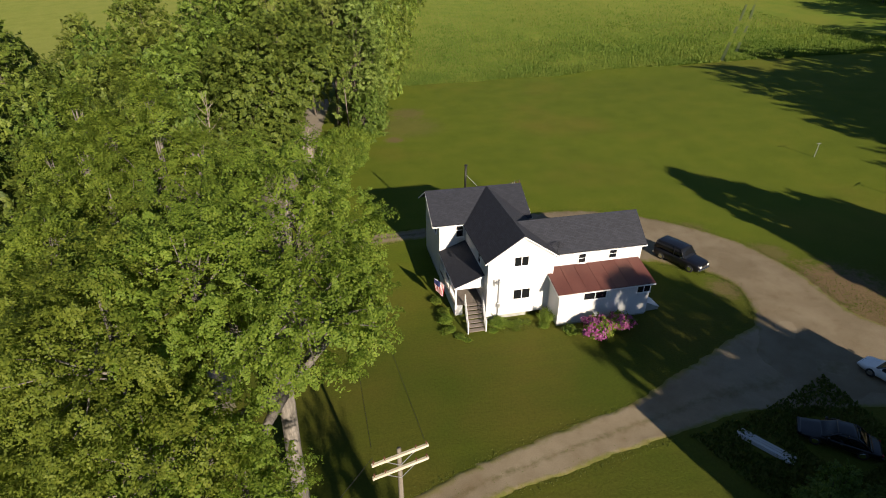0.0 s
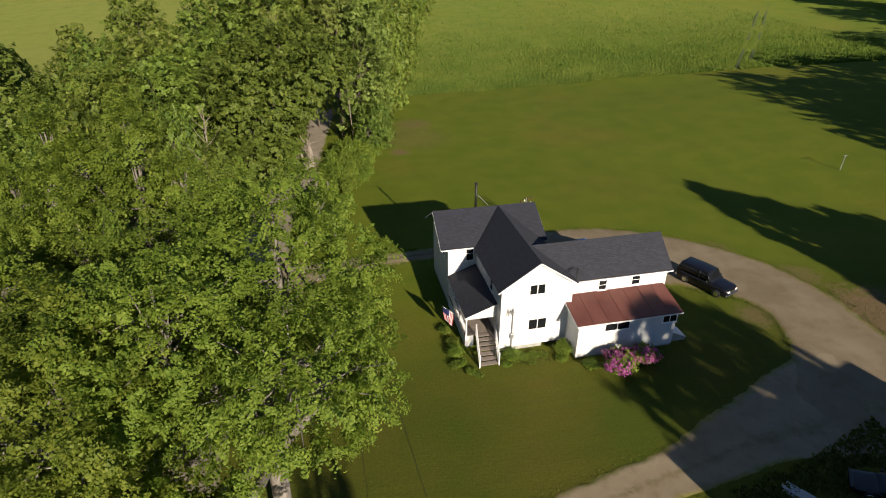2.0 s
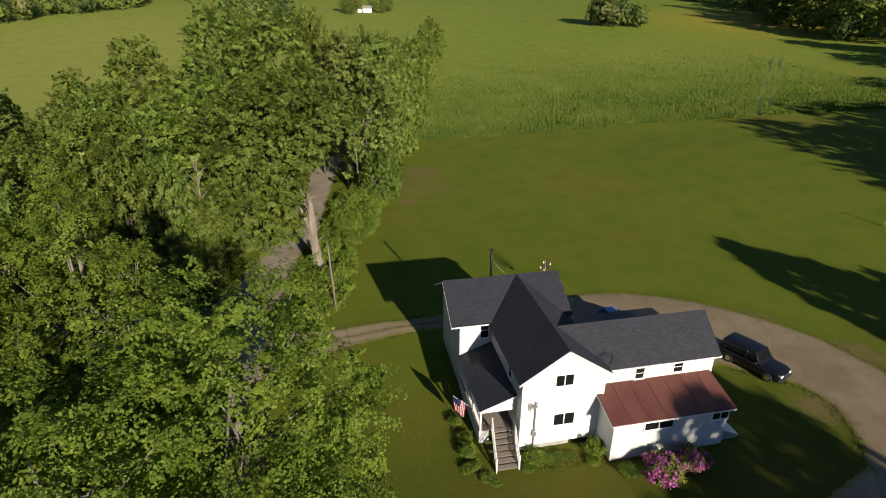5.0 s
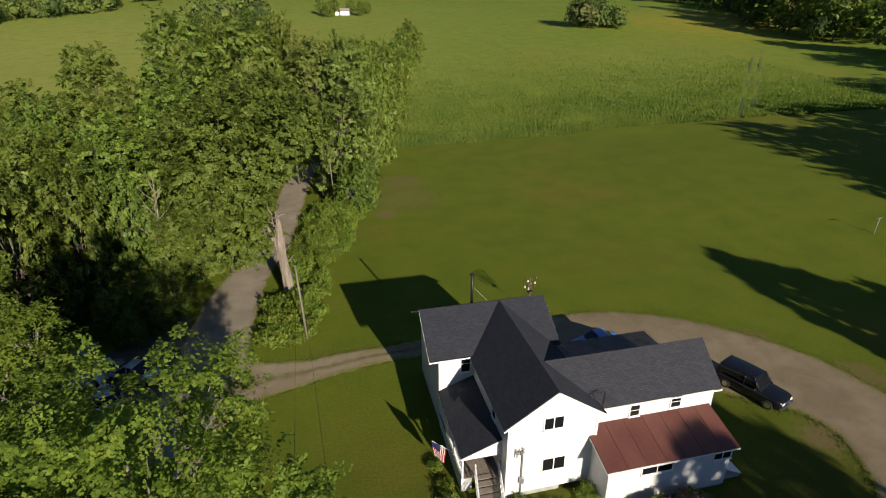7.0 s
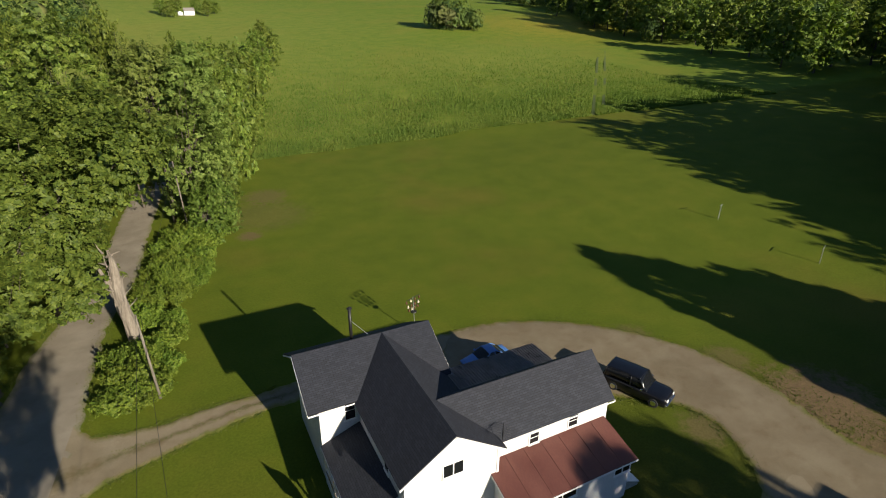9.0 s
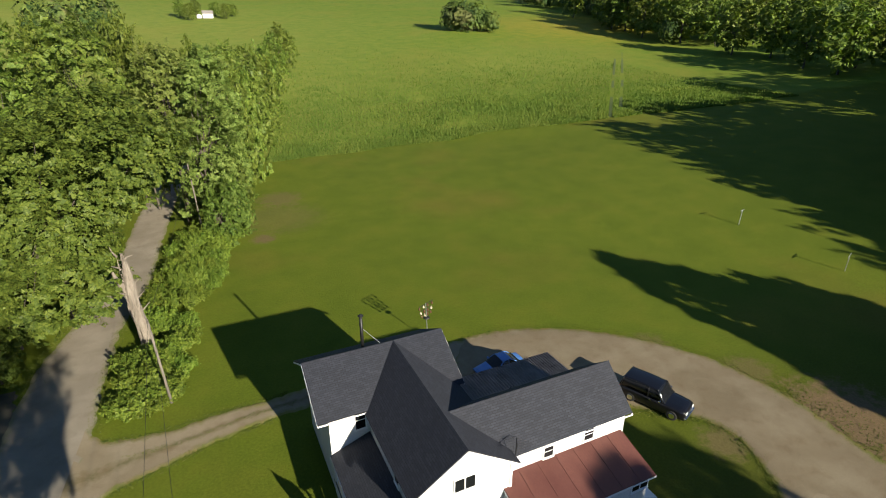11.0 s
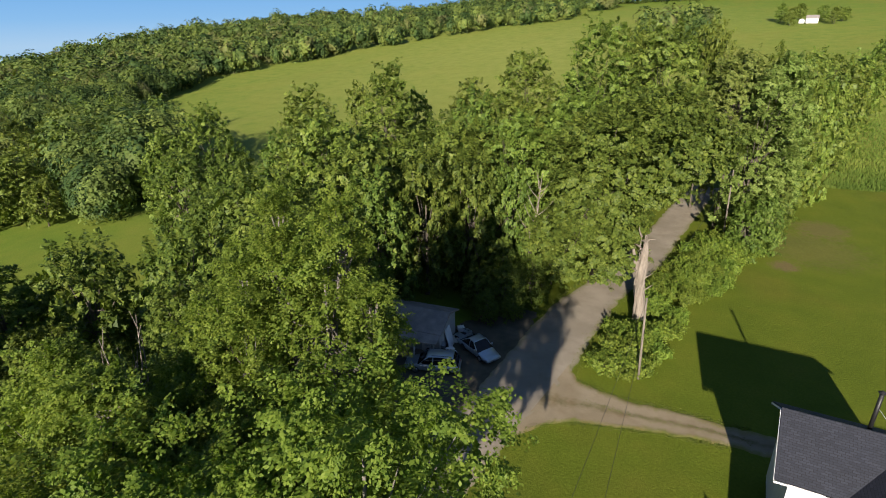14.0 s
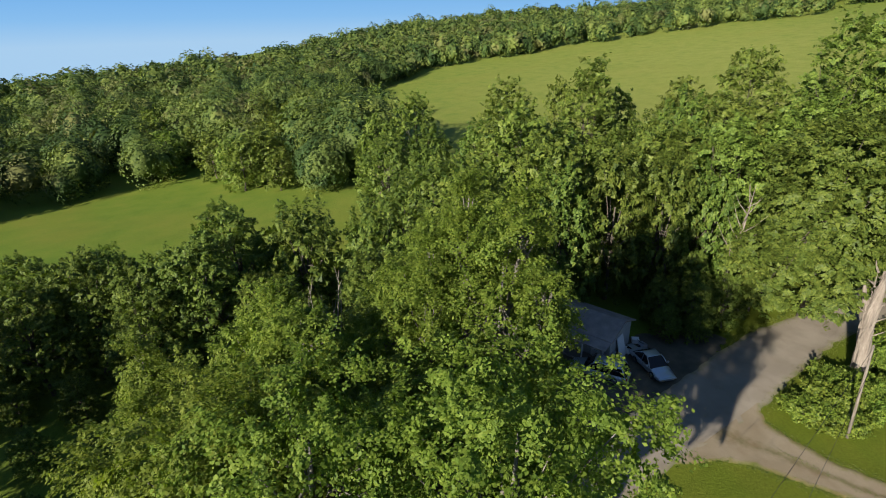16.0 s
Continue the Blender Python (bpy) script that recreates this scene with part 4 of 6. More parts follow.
def sprays(rng, lobes, count, per, reach, low=-0.75, wild=0.42):
    """Leaf places in pointed sprays set over several rounded boughs (middle and half-sizes of each)."""
    lobes = np.array(lobes, float)
    mid, half = lobes[:, :3], lobes[:, 3:]
    area = (half[:, 0] * half[:, 2]) / (half[:, 0] * half[:, 2]).sum()
    k = rng.choice(len(lobes), count * 2, p=area)
    d = rng.normal(size=(count * 2, 3))
    d /= np.linalg.norm(d, axis=1, keepdims=True)
    d[:, 2] = np.where(d[:, 2] < low, -d[:, 2], d[:, 2])
    deep = np.where(rng.random(count * 2) < 0.8, rng.uniform(0.84, 1.02, count * 2), rng.uniform(0.5, 0.84, count * 2))
    root = mid[k] + d * half[k] * deep[:, None]
    inside = np.zeros(len(root), bool)
    for i in range(len(lobes)):
        inside |= (np.linalg.norm((root - mid[i]) / half[i], axis=1) < 0.8) & (k != i)
    keep = np.flatnonzero(~inside & (root[:, 2] > 0.3))[:count]
    root, d = root[keep], d[keep]
    n = len(root)
    axis = d * 0.7 + np.array([0, 0, 0.5]) + rng.normal(size=(n, 3)) * 0.25
    axis /= np.linalg.norm(axis, axis=1, keepdims=True)
    long = reach * rng.uniform(0.55, 1.35, n)
    j = np.repeat(np.arange(n), per)
    m = len(j)
    t = rng.random(m) ** 0.8
    e = rng.normal(size=(m, 3))
    e -= axis[j] * (e * axis[j]).sum(1, keepdims=True)
    e /= np.linalg.norm(e, axis=1, keepdims=True)
    r = 0.44 * long[j] * (1 - 0.88 * t) * np.sqrt(rng.random(m)) + 0.02
    p = root[j] + axis[j] * (long[j] * (t - 0.35))[:, None] + e * r[:, None]
    p[:, 2] -= 0.35 * r
    p[:, 2] = np.maximum(p[:, 2], 0.1)
    nrm = axis[j] * 0.15 + e * 0.4 + d[j] * 0.5 + np.array([0, 0, 0.42]) + rng.normal(size=(m, 3)) * wild
    return p, nrm, root


def boughs_over(rng, lobes, each=36, share=0.27, gaps=0.06, tall=0.8, core=0.82):
    """Each great bough broken into smaller, flatter ones with gaps between."""
    out = []
    for x, y, z, a, b, c in lobes:
        if min(a, c) < 1.5:
            out.append((x, y, z, a, b, c))
            continue
        out.append((x, y, z, a * core, b * core, c * core))
        for i in range(each):
            if rng.random() < gaps:
                continue
            h = 1 - 1.75 * (i + 0.5) / each
            r, t = math.sqrt(1 - h * h), i * 2.39996 + rng.uniform(-0.3, 0.3)
            k = share * rng.uniform(0.72, 1.25)
            d = 1 - k * 0.8 + rng.uniform(-0.05, 0.12)
            out.append((x + a * d * r * math.cos(t), y + b * d * r * math.sin(t), z + c * d * h, a * k, b * k, min(c, a) * k * tall))
    return out


# the great maples by the road
def maple(x, y, label, lobes, count, girth, trunk, size=0.070, clear=True, reach=1.1):
    p, nrm, root = fronds(RNG, boughs_over(RNG, lobes, 34, 0.22, 0.10, 1.5, 0.77) + [l for l in lobes if l[3] < 1.3] * 3, int(count * 1.5), 116, reach * 0.85, -0.75, 0.3, 0.3)
    inner = [(a, b, c, d * 0.8, e * 0.8, f * 0.8) for a, b, c, d, e, f in lobes]
    q, far_nrm, _ = fronds(RNG, inner, count // 2, 26, reach, -0.85, 0.36)
    sizes = np.concatenate([np.full(len(p), size), np.full(len(q), size * 1.35)])
    p, nrm = np.concatenate([p, q]), np.concatenate([nrm, far_nrm])
    if clear:
        # the junction beyond lies in full sun
        def shading(v):
            far = v[:, 1] + 2.62 * v[:, 2]
            return (v[:, 0] > 0.643 * v[:, 2] - 7.6) & (far > 43) & (far < 62.5)
        ok = ~shading(p)
        p, nrm, sizes, root = p[ok], nrm[ok], sizes[ok], root[~shading(root)]
    ob = thing("maple_tree", pose(x, y, 0), label, "tree", "roadside maples")
    bm = bmesh.new()
    bole = [Vector((0, 0, -0.3)), Vector((0.15, -0.1, trunk * 0.5)), Vector((0.3, -0.1, trunk))]
    tube(bm, bole, [girth * 1.1, girth * 0.82, girth * 0.8], 10)
    for lobe in lobes:
        c = Vector((lobe[0] - x, lobe[1] - y, lobe[2]))
        tube(bm, [bole[2] - Vector((0, 0, 0.5)), bole[2].lerp(c, 0.5) + Vector((0, 0, 0.6)), c, c + Vector((0.1, 0.1, lobe[5] * 0.7))], [girth * 0.6, girth * 0.42, girth * 0.24, girth * 0.06], 7)
        near = [q for q in root if np.linalg.norm((q - np.array(lobe[:3])) / np.array(lobe[3:])) < 1.05]
        for i in RNG.choice(len(near), min(26, len(near)), replace=False):
            q = Vector((near[i][0] - x, near[i][1] - y, near[i][2]))
            tube(bm, [c.lerp(q, 0.05) + Vector((0, 0, RNG.uniform(-0.3, 0.4) * lobe[5])), c.lerp(q, 0.55), q], [girth * 0.13, girth * 0.085, girth * 0.025], 4, False)
    part("trunk", bm, MAT["maple_bark"], ob, smooth=True)
    c = new("crown", leaves("crown", p - np.array([x, y, 0]), nrm, sizes, MAT["leaf"], RNG, 1.6, 4))
    c.parent = ob
    return ob


maple(-4.2, 21.2, "large spreading maple with bright green leaves beside the lawn",
      ((-2.8, 23.6, 15.4, 4.6, 3.9, 5.4), (-2.4, 19.2, 14.4, 4.0, 3.6, 3.4), (0.2, 24.4, 10.8, 2.1, 2.4, 3.4), (0.6, 21.6, 12.3, 1.7, 2.0, 2.7), (-7.2, 15.6, 10.2, 3.3, 3.2, 3.6), (-6.6, 20.2, 15.4, 3.6, 3.6, 4.3), (-5.4, 16.0, 8.0, 2.6, 2.4, 2.2), (-4.6, 27.4, 11.4, 2.4, 2.5, 3.0), (-7.2, 25.0, 12.8, 3.2, 3.2, 4.2)), 1500, 0.5, 9.4)
maple(-10.2, 18.6, "large maple with low boughs beside the gravel road",
      ((-9.6, 18.8, 13.8, 4.2, 4.2, 5.2), (-10.8, 15.4, 8.8, 4.2, 3.8, 4.6), (-13.2, 21.4, 11.6, 3.2, 3.4, 4.8), (-8.0, 15.2, 11.2, 3.2, 3.0, 4.2), (-9.2, 24.0, 12.8, 2.9, 2.8, 4.2)), 1300, 0.42, 6.0, clear=False)
maple(-10.6, 29.6, "tall maple with yellow-green pointed plumes near the road",
      ((-9.4, 30.2, 15.4, 3.2, 3.2, 6.0), (-13.2, 32.0, 14.2, 2.8, 2.8, 6.4), (-7.4, 29.0, 11.6, 2.5, 2.6, 4.2), (-11.6, 28.0, 13.6, 3.0, 2.6, 6.0), (-13.6, 32.4, 18.9, 0.8, 0.8, 2.6), (-9.4, 31.4, 19.4, 0.9, 0.9, 2.6), (-11.6, 30.4, 18.4, 0.9, 0.9, 2.4), (-12.6, 29.4, 17.6, 0.8, 0.8, 2.2), (-15.2, 31.6, 17.0, 0.8, 0.8, 2.2), (-7.6, 30.6, 17.2, 0.8, 0.8, 2.0), (-14.8, 28.6, 13.0, 2.4, 2.4, 4.6)), 1300, 0.4, 7.0)
maple(-19.4, 20.6, "slender maple with drooping bright green boughs at the wood's edge",
      ((-20.6, 19.8, 10.2, 2.4, 2.1, 3.2), (-17.2, 18.8, 9.6, 2.4, 2.2, 3.4), (-19.2, 22.2, 9.8, 2.2, 2.0, 3.0), (-21.4, 19.2, 13.2, 0.7, 0.7, 1.5), (-19.6, 20.6, 12.6, 0.8, 0.8, 1.4), (-18.0, 18.2, 12.6, 0.7, 0.7, 1.4), (-18.6, 16.8, 8.0, 1.8, 1.7, 2.6)), 620, 0.26, 5.0, clear=False)
dead = maple(-13.6, 25.2, "maple with bare dead twigs among its green leaves",
             ((-12.8, 24.4, 12.4, 2.8, 2.8, 4.4), (-15.4, 23.2, 12.2, 2.8, 3.0, 5.0), (-15.9, 23.6, 16.6, 0.7, 0.7, 1.4), (-12.4, 23.0, 16.6, 1.2, 1.2, 1.7)), 760, 0.34, 6.0, clear=False)
bm = tube(bmesh.new(), [(0.3, -0.1, 5.6), (-2.0, 0.8, 8.6), (-4.2, 1.6, 11.2), (-4.2, 1.6, 12.4)], [0.2, 0.13, 0.08, 0.06], 7)
for i in range(9):
    a, lean = i * 2.4, RNG.uniform(0.25, 0.8)
    foot = Vector((-4.2, 1.6, 11.0 + 0.15 * i))
    tip = foot + Vector((lean * math.cos(a) * 1.6, lean * math.sin(a) * 1.6, RNG.uniform(3.0, 5.0)))
    bend = foot.lerp(tip, 0.5) + Vector((math.cos(a), math.sin(a), 0)) * 0.25
    tube(bm, [foot, bend, tip], [0.05, 0.035, 0.010], 5)
    for f in (0.55, 0.75):
        q = bend.lerp(tip, f)
        tube(bm, [q, q + Vector((RNG.uniform(-0.5, 0.5), RNG.uniform(-0.5, 0.5), RNG.uniform(0.5, 1.0)))], [0.02, 0.007], 4)
part("deadwood", bm, MAT["pale"], dead, "bare grey dead twigs")

# trees of the roadside wood
def dome(h, r, b, n=52):
    """Boughs of a full rounded crown of height h and radius r, bare of leaves below b."""
    out = [(0, 0, (h + b) / 2 - 0.6, r * 0.66, r * 0.66, (h - b) * 0.43)]
    for i in range(n):
        a, f = i * 2.4 + RNG.uniform(-0.3, 0.3), (i + 0.5) / n
        reach = r * (0.74 - 0.56 * f ** 3) * RNG.uniform(0.88, 1.08)
        size = r * RNG.uniform(0.14, 0.25)
        out.append((reach * math.cos(a), reach * math.sin(a), b + size * 0.8 + (h - 0.9 - b - size * 1.5) * f ** 0.9, size, size, size * 0.8))
    return out


def wood_tree(lobes, h, r, b, count, label, per=62, size=0.156, girth=0.28, reach=1.3, paint="leaf_mid"):
    p, nrm, root = fronds(RNG, lobes, count, per, reach, -0.85, 0.25)
    ob = thing("deciduous_tree", Matrix(), label, "tree", "wood by the road")
    part("trunk", limbs(RNG, h, r, max(b, 1.5), root, girth, count=22), MAT["bark"], ob, smooth=True)
    inner = [(x, y, z, a * 0.74, b2 * 0.74, c * 0.74) for x, y, z, a, b2, c in lobes]
    q, far, _ = fronds(RNG, inner, count // 2, 8, reach, -0.85, 0.3, 0.05)
    sizes = np.concatenate([np.full(len(p), size), np.full(len(q), size * 1.7)])
    c = new("crown", leaves("crown", np.concatenate([p, q]), np.concatenate([nrm, far]), sizes, MAT[paint], RNG, 1.35, 3))
    c.parent = ob
    return ob


# the great tree whose boughs hang over the road
arch = wood_tree([(0.6, 0.4, 12.0, 5.2, 5.0, 7.6)] + boughs_over(RNG, ((-0.8, -6.2, 6.6, 3.0, 3.0, 3.0), (2.6, -6.0, 7.6, 3.0, 2.8, 3.2), (-3.6, -4.6, 6.8, 2.6, 2.8, 3.4), (3.4, -5.2, 10.2, 2.2, 2.4, 2.4), (3.2, -4.0, 13.2, 3.6, 3.4, 3.8), (1.0, -7.4, 5.6, 2.3, 2.2, 2.0), (3.0, -7.2, 6.0, 1.9, 1.9, 2.2), (-1.0, -6.9, 5.4, 2.2, 2.2, 2.0), (6.4, -2.4, 15.8, 4.2, 4.0, 3.9), (9.6, -1.6, 17.0, 2.7, 3.2, 2.7), (0.2, -2.6, 14.2, 4.6, 4.4, 5.4), (4.6, 1.6, 17.0, 5.4, 5.0, 4.6), (-2.6, 1.6, 12.0, 3.6, 4.2, 6.0)), 11, 0.46, 0.05),
                 18, 8, 5, 1900, "broad dark green maple with boughs arching over the road", 60, 0.156, 0.4, paint="leaf_deep")
plant(arch, -8.6, 73.4)
# x, y, height, radius, leafless height
HEROES = ((-15.0, 95.0, 29.0, 6.8, 1.0), (-6.8, 96.5, 28.4, 7.2, 2.0), (-25.5, 95.0, 24.6, 6.6, 0.5), (-32.8, 92.5, 21.0, 5.8, 0.3), (2.4, 97.0, 25.0, 5.2, 10.5), (6.2, 93.6, 22.6, 4.8, 0.4), (7.8, 100.0, 24.6, 4.6, 0.6),
          (-18.6, 73.6, 19.4, 5.6, 0.3), (-24.4, 72.0, 18.6, 6.0, 0.3), (-15.0, 84.5, 20.5, 6.2, 0.4), (-38.5, 78.0, 24.4, 5.2, 0.3), (-31.0, 70.0, 16.0, 5.6, 0.2), (-22.0, 84.0, 20.0, 6.4, 0.3))
for x, y, h, r, b in HEROES:
    pale = x > 0
    plant(wood_tree(dome(h, r, b, 64), h, r, b, int(7.2 * r * (h - b) ** 0.75 + 80), "tall tree with pale windblown leaves beside the road" if pale else "full-crowned green broadleaf tree in the roadside wood",
                    paint="leaf_pale" if pale else "leaf_mid"), x, y, 1.0, (x * 37) % 360)
KINDS = [wood_tree(dome(h, r, b), h, r, b, count, "bushy green broadleaf tree in the roadside wood", 36, 0.205) for h, r, b, count in ((18, 6.2, 0.2, 350), (21, 6.0, 0.4, 360))]
KINDS.append(wood_tree(dome(13, 5.4, 0.1), 13, 5.4, 0.1, 300, "bushy dark green broadleaf tree in the roadside wood", 40, 0.185, paint="leaf_deep"))
KINDS.append(wood_tree(dome(13, 5.0, 0.1, 60), 13, 5.0, 0.1, 560, "dense green broadleaf tree in the shaded roadside wood", 52, 0.125, 0.24, 1.0, "leaf_deep"))
# x, y, kind, size, height
PLACES = ((10.4, 107.0, 1, 0.66, 1.7), (6.5, 103.5, 1, 0.8, 1.35), (-1.5, 106, 1, 1.0, 1.2), (-12, 106, 1, 1.1, 1.1), (-20, 104, 0, 1.1, 1.1), (-29, 101, 2, 1.0, 1.2), (-41, 88, 0, 0.9, 1), (-28, 84, 2, 1.1, 1.2), (-35, 85, 2, 1.0, 1.1), (-3.5, 113, 1, 1.1, 1.1),
          (6.2, 89.0, 2, 0.5, 1.0), (7.9, 90.4, 2, 0.5, 1.1), (8.8, 97.5, 2, 0.5, 1.2), (9.8, 103.0, 2, 0.5, 1.3), (-12.5, 80, 2, 0.7, 1), (-14.0, 77.0, 2, 0.6, 1), (-12.6, 70.8, 2, 0.42, 0.9), (-9.4, 86.0, 2, 0.7, 1.4), (-9.0, 92, 2, 0.7, 1.3),
          (-20.5, 66, 2, 0.78, 1.35), (-24.0, 62.5, 2, 0.85, 1.3), (-29, 58, 0, 0.85, 1), (-26.2, 56.0, 2, 0.8, 1.3), (-24.5, 51, 2, 0.6, 1), (-17.6, 69.8, 2, 0.66, 1.5), (-36, 62, 0, 0.95, 1), (-38, 70, 2, 1.1, 1), (-43, 68, 0, 0.9, 1), (-47, 83, 1, 0.9, 1), (-52, 62, 2, 0.9, 1), (-55, 75, 2, 1.0, 1), (-33, 77, 2, 1.0, 1),
          (-25, 47, 2, 1.0, 1), (-31, 49, 0, 0.8, 1), (-24, 36, 3, 0.85, 1), (-30, 38, 3, 1.05, 1), (-22, 27, 3, 1.0, 1), (-28, 28, 3, 0.8, 1), (-36, 42, 2, 0.85, 1), (-44, 52, 2, 0.85, 1), (-46, 40, 2, 0.6, 1), 
          (-41, 37, 2, 0.9, 1), (-38, 52, 2, 1.0, 1), (-26, 42, 3, 0.8, 1), (-20, 40, 3, 0.6, 1), (-19, 44.5, 3, 0.5, 1), (-33, 55, 2, 0.9, 1), (-32, 32, 3, 0.8, 1), (-18, 33.5, 3, 0.7, 1),
          (-15.8, 59.8, 3, 0.34, 1.0), (-13.6, 61.4, 3, 0.32, 1.0), (-17.4, 61.6, 3, 0.50, 1.0), (-14.6, 62.6, 3, 0.46, 1.2), (-13.0, 65.6, 3, 0.46, 1.2), (-16.6, 65.5, 3, 0.6, 1.1), (-46.8, 19.6, 3, 1.0, 1.1), (-53, 16.4, 3, 1.0, 1), (-44.0, 23.6, 3, 1.0, 1.05), (-46, 15.6, 3, 0.95, 1.05), (-40, 22.6, 3, 0.9, 1), (-41, 27.2, 3, 1.1, 1.05), (-45.6, 31.7, 3, 1.15, 1.1), (-37.6, 31.5, 3, 0.85, 1), (-58, 23, 3, 0.8, 1), (-52, 27, 3, 0.7, 1), (-51, 36, 3, 0.6, 1),
          # the last five here are unseen, added to shade the undergrowth north of them
          (-36, 13.4, 3, 0.34, 1), (-32.5, 16.5, 3, 0.36, 1), (-40, 17, 3, 0.42, 1), (-30, 12.6, 3, 0.3, 1), (-36, 21, 3, 0.4, 1), (-31, 24, 3, 0.45, 1), (-43, 13, 3, 0.36, 1), (-47, 14, 3, 0.4, 1), (-34, 3, 2, 0.95, 1), (-41, 2, 2, 0.95, 1), (-28.5, 4, 2, 0.8, 1), (-48, 5, 2, 0.85, 1), (-25, -2, 2, 0.8, 1),
          (-70, 66, 0, 0.75, 1), (-64, 72, 2, 0.9, 1), (-76, 78, 0, 0.85, 1), (-62, 62, 2, 0.9, 1), (-60, 86, 0, 0.95, 1))
used = set()
for i, (x, y, k, s, tall) in enumerate(PLACES):
    (replant if k in used else plant)(KINDS[k], x, y, s, i * 67 % 360, tall)
    used.add(k)
# the row that follows the road uphill: x, y, kind, size, height
BEYOND = ((12.4, 117, 0, 0.80, 1.76), (15.4, 127, 1, 0.80, 1.62), (17.9, 138, 2, 0.84, 1.69), (20.4, 150, 0, 0.80, 1.62), (23.4, 163, 1, 0.80, 1.49), (27.4, 178, 2, 0.80, 1.56), (31.4, 194, 0, 0.80, 1.43), (36.4, 212, 1, 0.80, 1.30), (41.4, 230, 2, 0.80, 1.30), (5.4, 122, 1, 0.72, 1.56), (8.4, 134, 0, 0.80, 1.43),
          (10.4, 148, 2, 0.80, 1.43), (12.4, 164, 0, 0.80, 1.43), (16.4, 182, 1, 0.80, 1.30), (22.4, 204, 2, 0.80, 1.30), (-12.6, 119, 0, 0.96, 1.56), (-18.6, 128, 1, 0.88, 1.43), (-25.6, 118, 2, 0.88, 1.43), (9.4, 113, 2, 0.56, 1.30), (13.4, 123, 2, 0.56, 1.30), (16.9, 133, 2, 0.56, 1.30), (19.9, 144, 2, 0.56, 1.30), (22.4, 156, 2, 0.56, 1.30))

# tall trees to the east and south, whose shade lies across the lawn
SHADERS = []
for h, r, b in ((18, 6.0, 0.3), (20, 6.0, 0.3), (23, 6.5, 0.3)):
    boughs = [(0, 0, (h + b) / 2, r * 0.6, r * 0.6, (h - b) * 0.44)]
    for i in range(13):
        a, f = i * 2.4 + RNG.uniform(-0.3, 0.3), (i + 0.5) / 13
        out, size = r * (0.68 - 0.30 * f ** 3), r * RNG.uniform(0.34, 0.48)
        boughs.append((out * math.cos(a), out * math.sin(a), b + size * 0.8 + (h - b - size * 1.5) * f ** 0.9, size, size, size * 0.85))
    p, nrm, root = fronds(RNG, boughs, 210, 13, 2.3, -0.85, 0.36)
    ob = thing("shade_tree", Matrix(), "tall green broadleaf tree at the edge of the eastern wood", "tree", "eastern wood")
    part("trunk", limbs(RNG, h, r, 1.5, root, 0.3, count=8), MAT["bark"], ob, smooth=True)
    c = new("crown", leaves("crown", p, nrm, 0.60, MAT["leaf_mid"], RNG, 1.3, 3))
    c.parent = ob
    SHADERS.append(ob)
EAST = ((88, -11, 1, 1.0, 1), (91, 0, 2, 0.9, 1), (96, 12, 1, 1.05, 1), (100, 26, 2, 0.92, 1), (103, 50, 2, 1.0, 1.1), (103, 40, 2, 0.95, 1), (97, 20, 2, 0.9, 1), (93, 7, 1, 1, 1), (112, 30, 0, 1.2, 1), (108, 12, 2, 1, 1), (127, 62, 1, 1.25, 1.05), (119, 52, 1, 1.1, 1), (131, 55, 2, 1, 1), (112, 42, 1, 1.05, 1), (110, 52, 0, 1.2, 1), (105, 31, 1, 1, 1), (101, 8, 0, 1.15, 1), (120, 40, 2, 1, 1), (136, 66, 1, 1.1, 1), (128, 38, 0, 1.2, 1), (146, 64, 1, 1.1, 1),
        (104, -4, 0, 1.2, 1), (122, 20, 1, 1.2, 1), (144, 46, 2, 1, 1), (160, 74, 0, 1.2, 1), (176, 86, 1, 1.1, 1), (190, 98, 2, 1, 1), (162, 56, 1, 1.2, 1), (180, 70, 2, 1, 1), (206, 112, 0, 1.2, 1), (200, 84, 1, 1.2, 1), (140, 26, 2, 1, 1), (98, -18, 2, 1, 1),
        (32.6, -16.4, 0, 0.62, 1.40), (36.2, -16.6, 0, 0.62, 1.42), (39.2, -11.8, 0, 0.74, 1.42), (42.7, -12.4, 0, 0.5, 1.9))
FILL = []
while len(FILL) < 60:
    x, y = RNG.uniform(92, 330), RNG.uniform(-30, 145)
    edge = 17 + 0.42 * (x - 3.7) - 10
    if edge - 75 < y < edge and y < 3.4 * (x - 88) and all(math.hypot(x - u, y - v) > 8 for u, v, *_ in FILL):
        FILL.append((x, y, len(FILL) % 3, RNG.uniform(0.9, 1.15), 1.0))
while len(FILL) < 98:
    y = RNG.uniform(85, 300)
    x = 172 + 0.25 * (y - 110) + 55 * RNG.random() ** 1.6
    if all(math.hypot(x - u, y - v) > 7 for u, v, *_ in FILL):
        FILL.append((x, y, len(FILL) % 3, RNG.uniform(0.85, 1.15), 1.0))
EAST = EAST + tuple(FILL)
used = set()
for i, (x, y, k, s, tall) in enumerate(EAST):
    if k in used:
        replant(SHADERS[k], x, y, s, i * 97 % 360, tall)
    else:
        used.add(k)
        plant(SHADERS[k], x, y, s, i * 97 % 360, tall)

